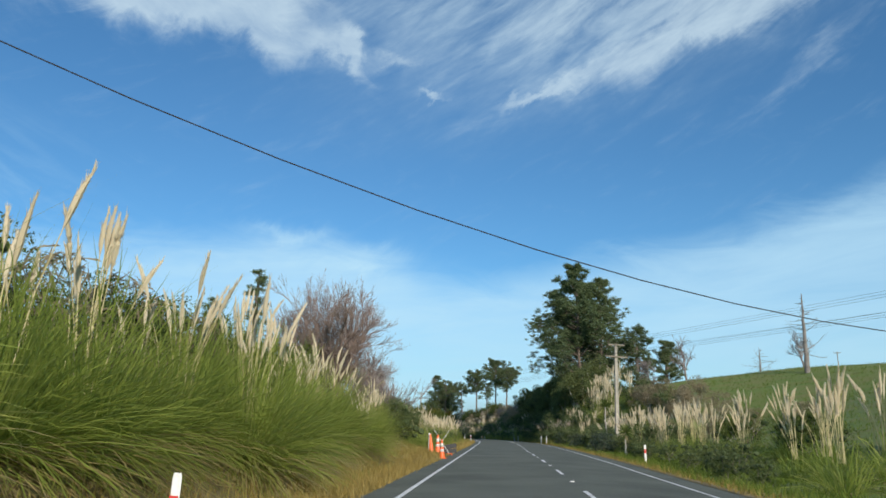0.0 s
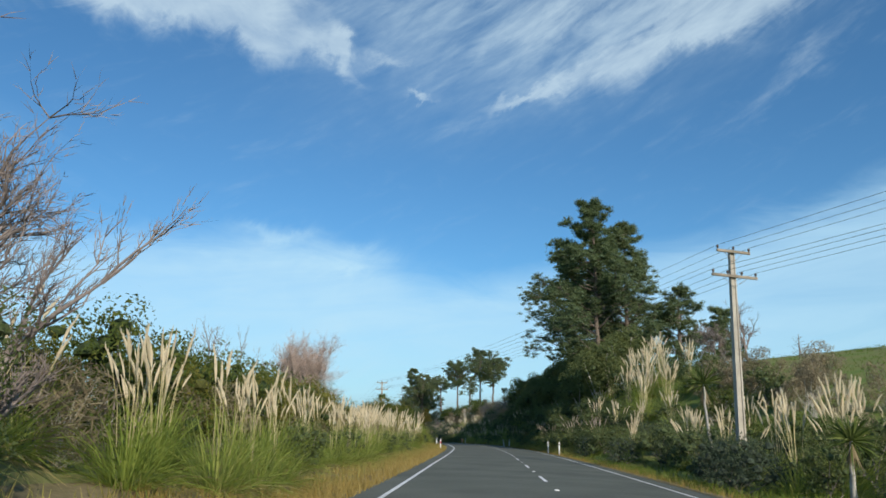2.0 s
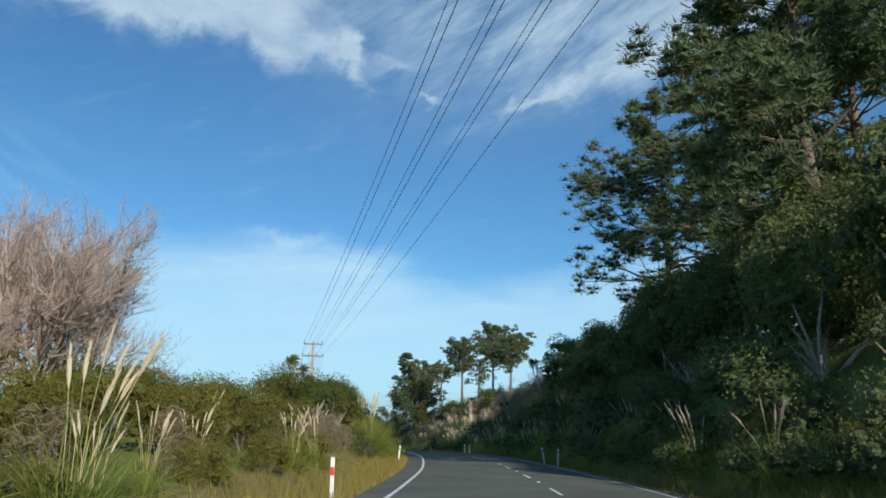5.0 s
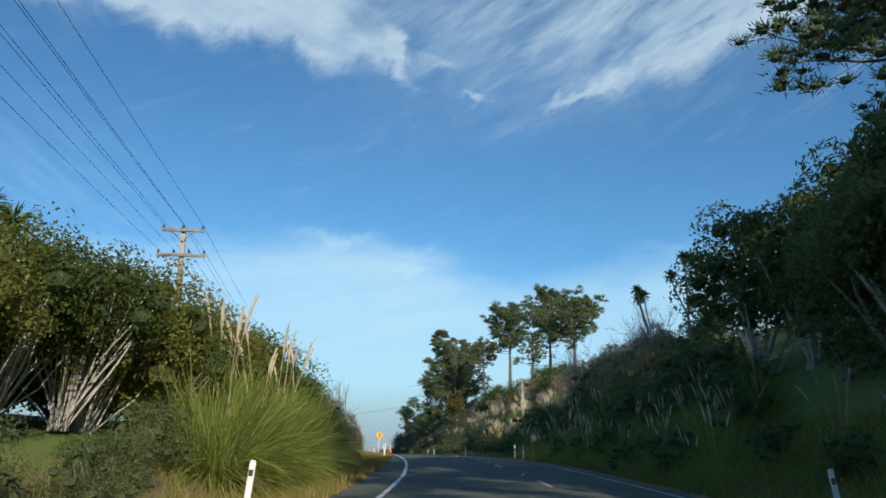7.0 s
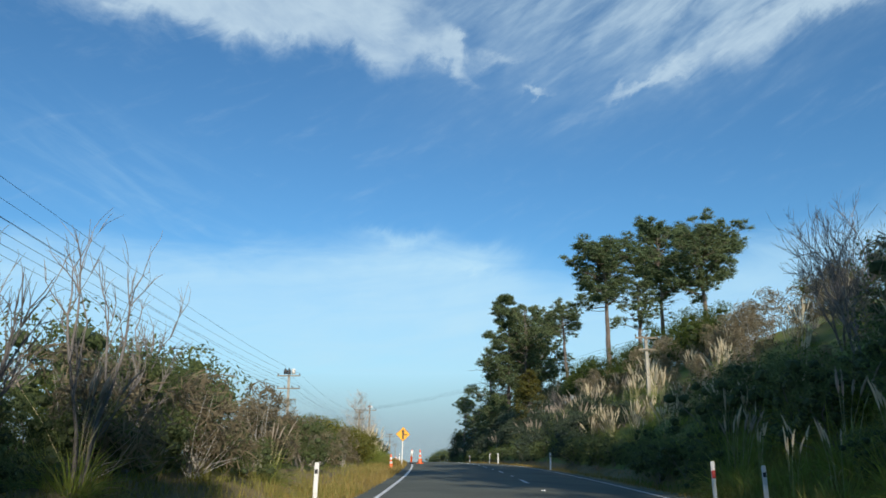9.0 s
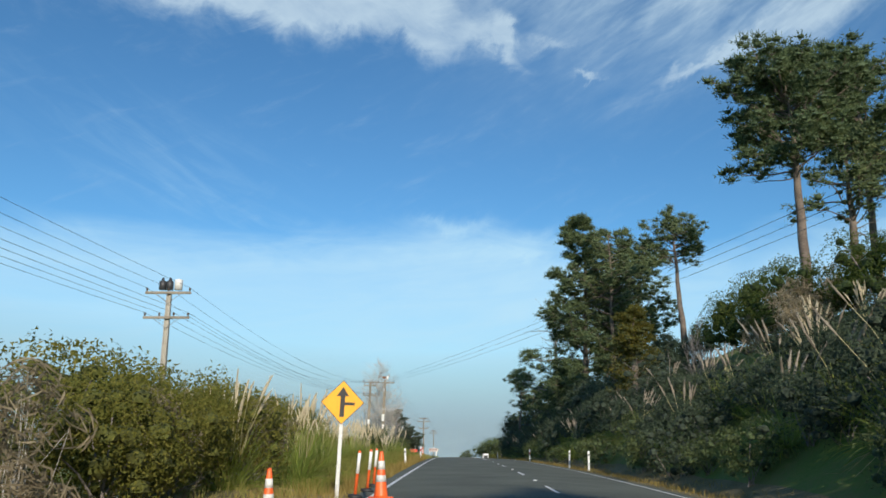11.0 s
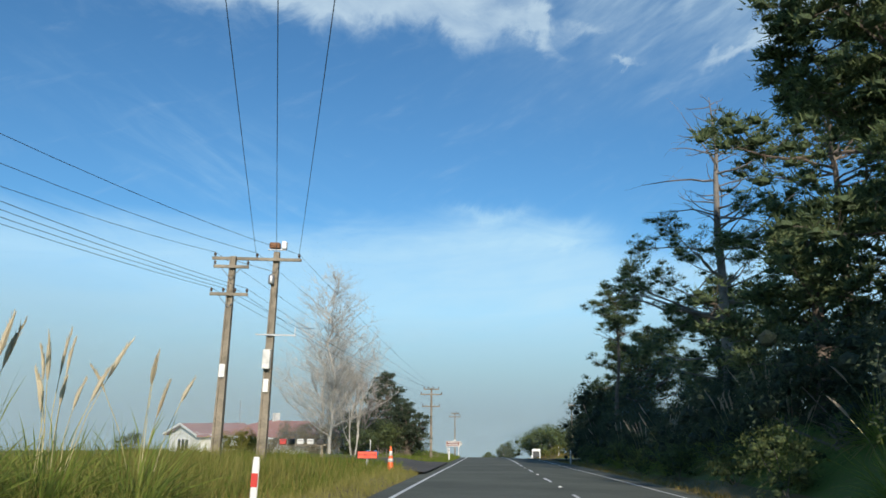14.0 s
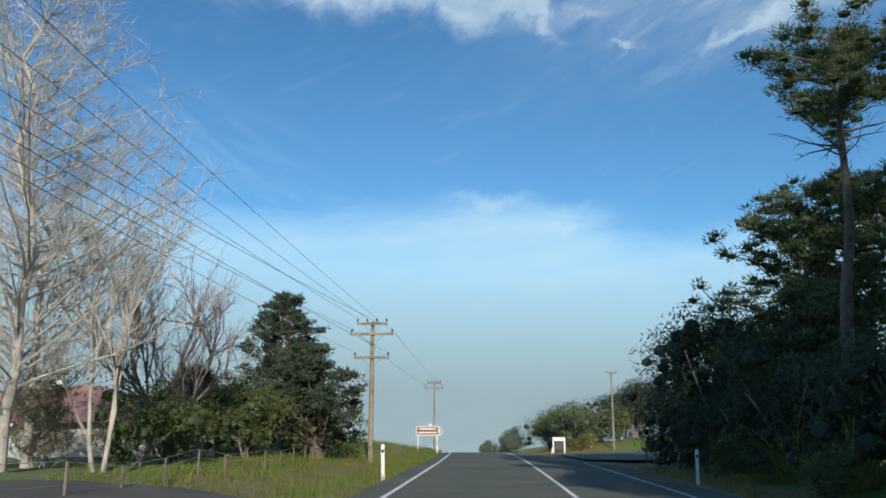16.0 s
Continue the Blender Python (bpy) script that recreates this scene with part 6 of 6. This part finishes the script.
single(bare_tree("bare_tree", 127, 5.4, 0.52, depth=5, kids=5, trunk=0.16, upright=0.1, thick=0.010), 111.4, 22.7, 20, "round-crowned leafless tree on the green hill")
for k, (s_, u_, hh) in enumerate([(192.5, -6.8, 4.6), (194.8, -7.0, 4.2), (190.5, -7.6, 4.0), (196.5, -7.6, 3.6), (189.0, -6.8, 3.8), (203.4, 12.5, 6.0), (207, 14.0, 5.5), (186.5, 12.8, 5.5), (190, 14.5, 5.0), (271, 11.5, 4.2), (262, 13.0, 4.0)]):
    single(bare_tree("bare_sapling", 110 + k, hh, 0.22 if u_ < 0 else 0.34, DEADWOOD, DEADWOOD, 2 if u_ < 0 else 3, 3 if u_ < 0 else 4, 3 if u_ < 0 else 4, 0.05, 0.5, thick=0.006), s_, u_, 40 * k, "bare grey sapling among the shrubs")
PO = "tall leafless poplar with pale trunk and upswept limbs"
single(poplar("bare_poplar", 121, 13.4, 4.6, 104), 334, -11.6, 0, PO)
single(poplar("bare_poplar", 122, 11.0, 3.0, 60), 337, -12.8, 60, PO)
single(bare_tree("bare_tree", 123, 8.0, 0.34, PALEBARK, PALEBARK, 2, 5, 4, 0.075, 0.34, thick=0.006), 336, -10.2, 0, BT)
single(bare_tree("bare_tree", 124, 8.5, 0.34, GREYBARK, GREYBARK, 2, 5, 4, 0.08, 0.3, thick=0.007), 345, -12.5, 0, BT)
single(bare_tree("bare_tree", 125, 8.0, 0.30, GREYBARK, GREYBARK, 2, 5, 4, 0.12, 0.35, thick=0.009), 343.0, -11.3, 0, BT)
single(dead_conifer("dead_tree", 131, 11.2, 30, 4.2, 0.42), 108, 43.0, 0, "dead bare conifer on the green hill")
single(dead_conifer("dead_tree", 132, 12.5, 34, 8.0, 0.5), 205, 88, 0, "dead bare conifer on the green hill")
CT = "cabbage tree with tufted sword-leaf heads"
single(cabbage_tree(141, 3, 5.6, 0.62), 156.5, -11.2, 0, CT)
single(cabbage_tree(143, 3, 6.6, 0.5), 184.6, 12.6, 20, CT)
single(cabbage_tree(144, 4, 7.0, 0.5), 181.5, 13.6, 60, CT)
single(cabbage_tree(145, 1, 4.4, 1.2), 76.0, 10.4, 60, CT)
single(cabbage_tree(146, 1, 1.9, 0.9), 61.2, 9.6, 60, CT)

# ---- grass ----


def grass(name, s0, s1, u0, u1, count, low, high, material, label, seed, wide=0.012):
    g = np.random.default_rng(seed)
    count = int(count * 1.7)
    s, u = g.uniform(s0, s1, count), g.uniform(u0, u1, count)
    clump = 0.5 + 0.5 * np.sin(s * 1.7 + np.sin(u * 2.1) * 2) * np.cos(u * 1.9 + s * 0.6)
    x, y, z = lane(s, u)
    z = z + relief(s, u) + wobble(x, y) * np.clip(np.where(u > 0, u - EDGE_R, EDGE_L - u) / 3.0, 0, 1) - 0.02
    hgt = (low + (high - low) * g.uniform(0, 1, count) ** 1.5) * (0.6 + 0.6 * clump)
    a = g.uniform(0, 2 * math.pi, count)
    ln = hgt * g.uniform(0.2, 0.8, count)
    w = wide * g.uniform(0.7, 1.4, count)
    b = a + 1.57 + g.normal(0, 0.5, count)
    dx, dy = np.cos(a) * ln, np.sin(a) * ln
    wx, wy = np.cos(b) * w, np.sin(b) * w
    v = np.empty((count, 3, 3))
    v[:, 0] = np.stack([x - wx, y - wy, z], 1)
    v[:, 1] = np.stack([x + wx, y + wy, z], 1)
    v[:, 2] = np.stack([x + dx, y + dy, z + hgt], 1)
    f = [(i, i + 1, i + 2) for i in range(0, count * 3, 3)]
    return tagged(new(name, raw_mesh(name, v.reshape(-1, 3), f, material)), label, "grass", kind="stuff")


DG, GG = "dry golden verge grass along the road", "rough green grass along the road"
grass("verge_grass", 2, 250, -5.6, -3.0, 34000, 0.06, 0.40, DRYGRASS, DG, 1)
grass("verge_grass", 2, 250, -6.4, -4.2, 9000, 0.15, 0.55, STRAWGRASS, GG, 2, 0.012)
grass("verge_grass", 3, 64, -6.0, -3.15, 15000, 0.08, 0.36, DRYGRASS, DG, 14, 0.010)
grass("verge_grass", 118, 205, -7.0, -3.15, 14000, 0.10, 0.45, STRAWGRASS, GG, 15, 0.010)
grass("verge_grass", 240, 292, -5.2, -3.1, 12000, 0.08, 0.42, DRYGRASS, DG, 3)
grass("verge_grass", 288, 312, -5.6, -3.1, 8000, 0.08, 0.36, STRAWGRASS, GG, 13, 0.008)
grass("field_grass", 240, 316, -14, -4.2, 52000, 0.15, 0.55, GREENGRASS, "rough green and straw coloured grass", 4, 0.010)
grass("field_grass", 246, 312, -12, -4.2, 5000, 0.25, 0.7, DRYGRASS, "tall rough straw coloured grass", 5, 0.009)
grass("field_grass", 246, 302, -9.8, -4.8, 16000, 0.4, 1.0, STRAWGRASS, "tall straw green grass among the pampas", 11, 0.009)
grass("hill_grass", 4, 64, 7.2, 17, 16000, 0.12, 0.42, GREENGRASS, "lush green grass beside the road", 12, 0.014)
grass("verge_grass", 4, 350, 6.25, 7.8, 18000, 0.06, 0.32, DRYGRASS, DG, 6)
grass("verge_grass", 4, 215, 6.6, 9.0, 13000, 0.12, 0.5, GREENGRASS, GG, 7)
grass("verge_grass", 331, 400, -9.0, -3.0, 14000, 0.08, 0.4, GREENGRASS, GG, 8)
grass("verge_grass", 390, 420, 6.0, 14.0, 9000, 0.1, 0.5, DRYGRASS, DG, 9)
grass("bank_grass", 104, 206, 6.9, 10.4, 28000, 0.3, 0.95, STRAWGRASS, "long rough grass on the shaded bank", 16, 0.014)
grass("hill_grass", 10, 130, 9, 60, 30000, 0.10, 0.34, GREENGRASS, "short green pasture grass on the hill", 10, 0.03)

# ---- the mist beyond: a sheet with its haze put in as glow ----
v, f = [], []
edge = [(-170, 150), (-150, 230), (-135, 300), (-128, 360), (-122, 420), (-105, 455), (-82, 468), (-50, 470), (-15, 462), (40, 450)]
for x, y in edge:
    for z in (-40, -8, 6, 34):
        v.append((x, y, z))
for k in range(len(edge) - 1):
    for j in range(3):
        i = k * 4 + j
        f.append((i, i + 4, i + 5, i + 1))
m, t, p = base_mat("valley_mist_glow")
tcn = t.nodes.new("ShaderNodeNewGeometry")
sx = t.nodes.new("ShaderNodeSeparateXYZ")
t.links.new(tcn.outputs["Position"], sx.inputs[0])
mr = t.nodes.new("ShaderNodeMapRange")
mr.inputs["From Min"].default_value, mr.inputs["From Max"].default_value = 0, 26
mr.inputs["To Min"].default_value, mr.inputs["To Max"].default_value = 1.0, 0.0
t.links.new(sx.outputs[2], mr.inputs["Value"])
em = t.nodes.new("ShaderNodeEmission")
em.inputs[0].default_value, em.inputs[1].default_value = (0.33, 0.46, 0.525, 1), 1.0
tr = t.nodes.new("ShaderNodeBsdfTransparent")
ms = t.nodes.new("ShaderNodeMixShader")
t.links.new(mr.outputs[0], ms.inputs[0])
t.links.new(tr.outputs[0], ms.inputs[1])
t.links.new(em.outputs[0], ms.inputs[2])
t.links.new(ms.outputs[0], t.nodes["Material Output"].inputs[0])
tagged(new("backdrop_mist", raw_mesh("backdrop_mist", v, f, m, True)), "pale bluish glowing sheet standing in for mist over the far valley", "mist", kind="structure")


# pale sheets that paint haze: thin ground mist in the low land beyond the poles
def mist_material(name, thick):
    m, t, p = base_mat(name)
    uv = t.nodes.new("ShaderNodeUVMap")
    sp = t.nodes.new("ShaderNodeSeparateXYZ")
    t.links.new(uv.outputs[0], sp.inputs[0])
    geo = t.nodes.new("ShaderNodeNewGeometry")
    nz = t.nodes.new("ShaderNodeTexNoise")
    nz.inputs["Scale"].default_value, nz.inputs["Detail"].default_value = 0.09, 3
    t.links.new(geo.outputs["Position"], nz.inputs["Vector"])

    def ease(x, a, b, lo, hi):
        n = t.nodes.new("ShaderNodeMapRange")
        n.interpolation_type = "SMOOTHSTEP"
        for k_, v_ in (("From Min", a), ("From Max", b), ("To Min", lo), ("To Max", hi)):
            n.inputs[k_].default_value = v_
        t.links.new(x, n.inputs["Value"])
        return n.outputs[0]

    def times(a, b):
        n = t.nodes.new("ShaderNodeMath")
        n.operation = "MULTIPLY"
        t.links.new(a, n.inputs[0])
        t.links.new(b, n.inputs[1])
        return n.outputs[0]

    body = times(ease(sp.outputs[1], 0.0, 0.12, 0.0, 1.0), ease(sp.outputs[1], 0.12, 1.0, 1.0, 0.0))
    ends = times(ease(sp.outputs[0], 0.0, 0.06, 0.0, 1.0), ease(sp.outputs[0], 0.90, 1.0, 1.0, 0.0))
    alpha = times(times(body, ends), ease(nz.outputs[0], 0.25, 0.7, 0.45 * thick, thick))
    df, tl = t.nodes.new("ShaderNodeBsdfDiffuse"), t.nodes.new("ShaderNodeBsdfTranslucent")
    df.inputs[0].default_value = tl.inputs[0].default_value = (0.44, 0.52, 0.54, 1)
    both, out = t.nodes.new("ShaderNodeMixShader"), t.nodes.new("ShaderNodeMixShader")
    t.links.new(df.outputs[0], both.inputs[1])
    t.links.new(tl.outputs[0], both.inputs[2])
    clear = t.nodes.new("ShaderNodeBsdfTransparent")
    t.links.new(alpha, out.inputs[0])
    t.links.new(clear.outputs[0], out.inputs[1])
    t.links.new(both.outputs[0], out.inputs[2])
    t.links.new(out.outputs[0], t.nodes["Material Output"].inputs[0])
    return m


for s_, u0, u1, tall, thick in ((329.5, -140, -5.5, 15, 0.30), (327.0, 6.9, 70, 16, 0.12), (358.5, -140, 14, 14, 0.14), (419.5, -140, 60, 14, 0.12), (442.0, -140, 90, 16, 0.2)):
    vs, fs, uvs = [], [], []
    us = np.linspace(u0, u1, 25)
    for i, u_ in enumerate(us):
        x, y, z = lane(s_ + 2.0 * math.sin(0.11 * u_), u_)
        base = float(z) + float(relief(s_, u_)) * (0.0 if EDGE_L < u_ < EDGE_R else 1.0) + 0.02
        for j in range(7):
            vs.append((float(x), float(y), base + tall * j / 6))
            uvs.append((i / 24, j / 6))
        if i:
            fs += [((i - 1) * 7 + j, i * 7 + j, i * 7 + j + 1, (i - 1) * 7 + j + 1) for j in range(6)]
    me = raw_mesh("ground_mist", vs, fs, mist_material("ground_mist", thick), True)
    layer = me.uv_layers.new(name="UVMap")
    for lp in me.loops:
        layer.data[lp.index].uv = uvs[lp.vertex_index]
    tagged(new("backdrop_mist", me), "thin pale sheet standing in for mist over the low ground", "mist", kind="structure")
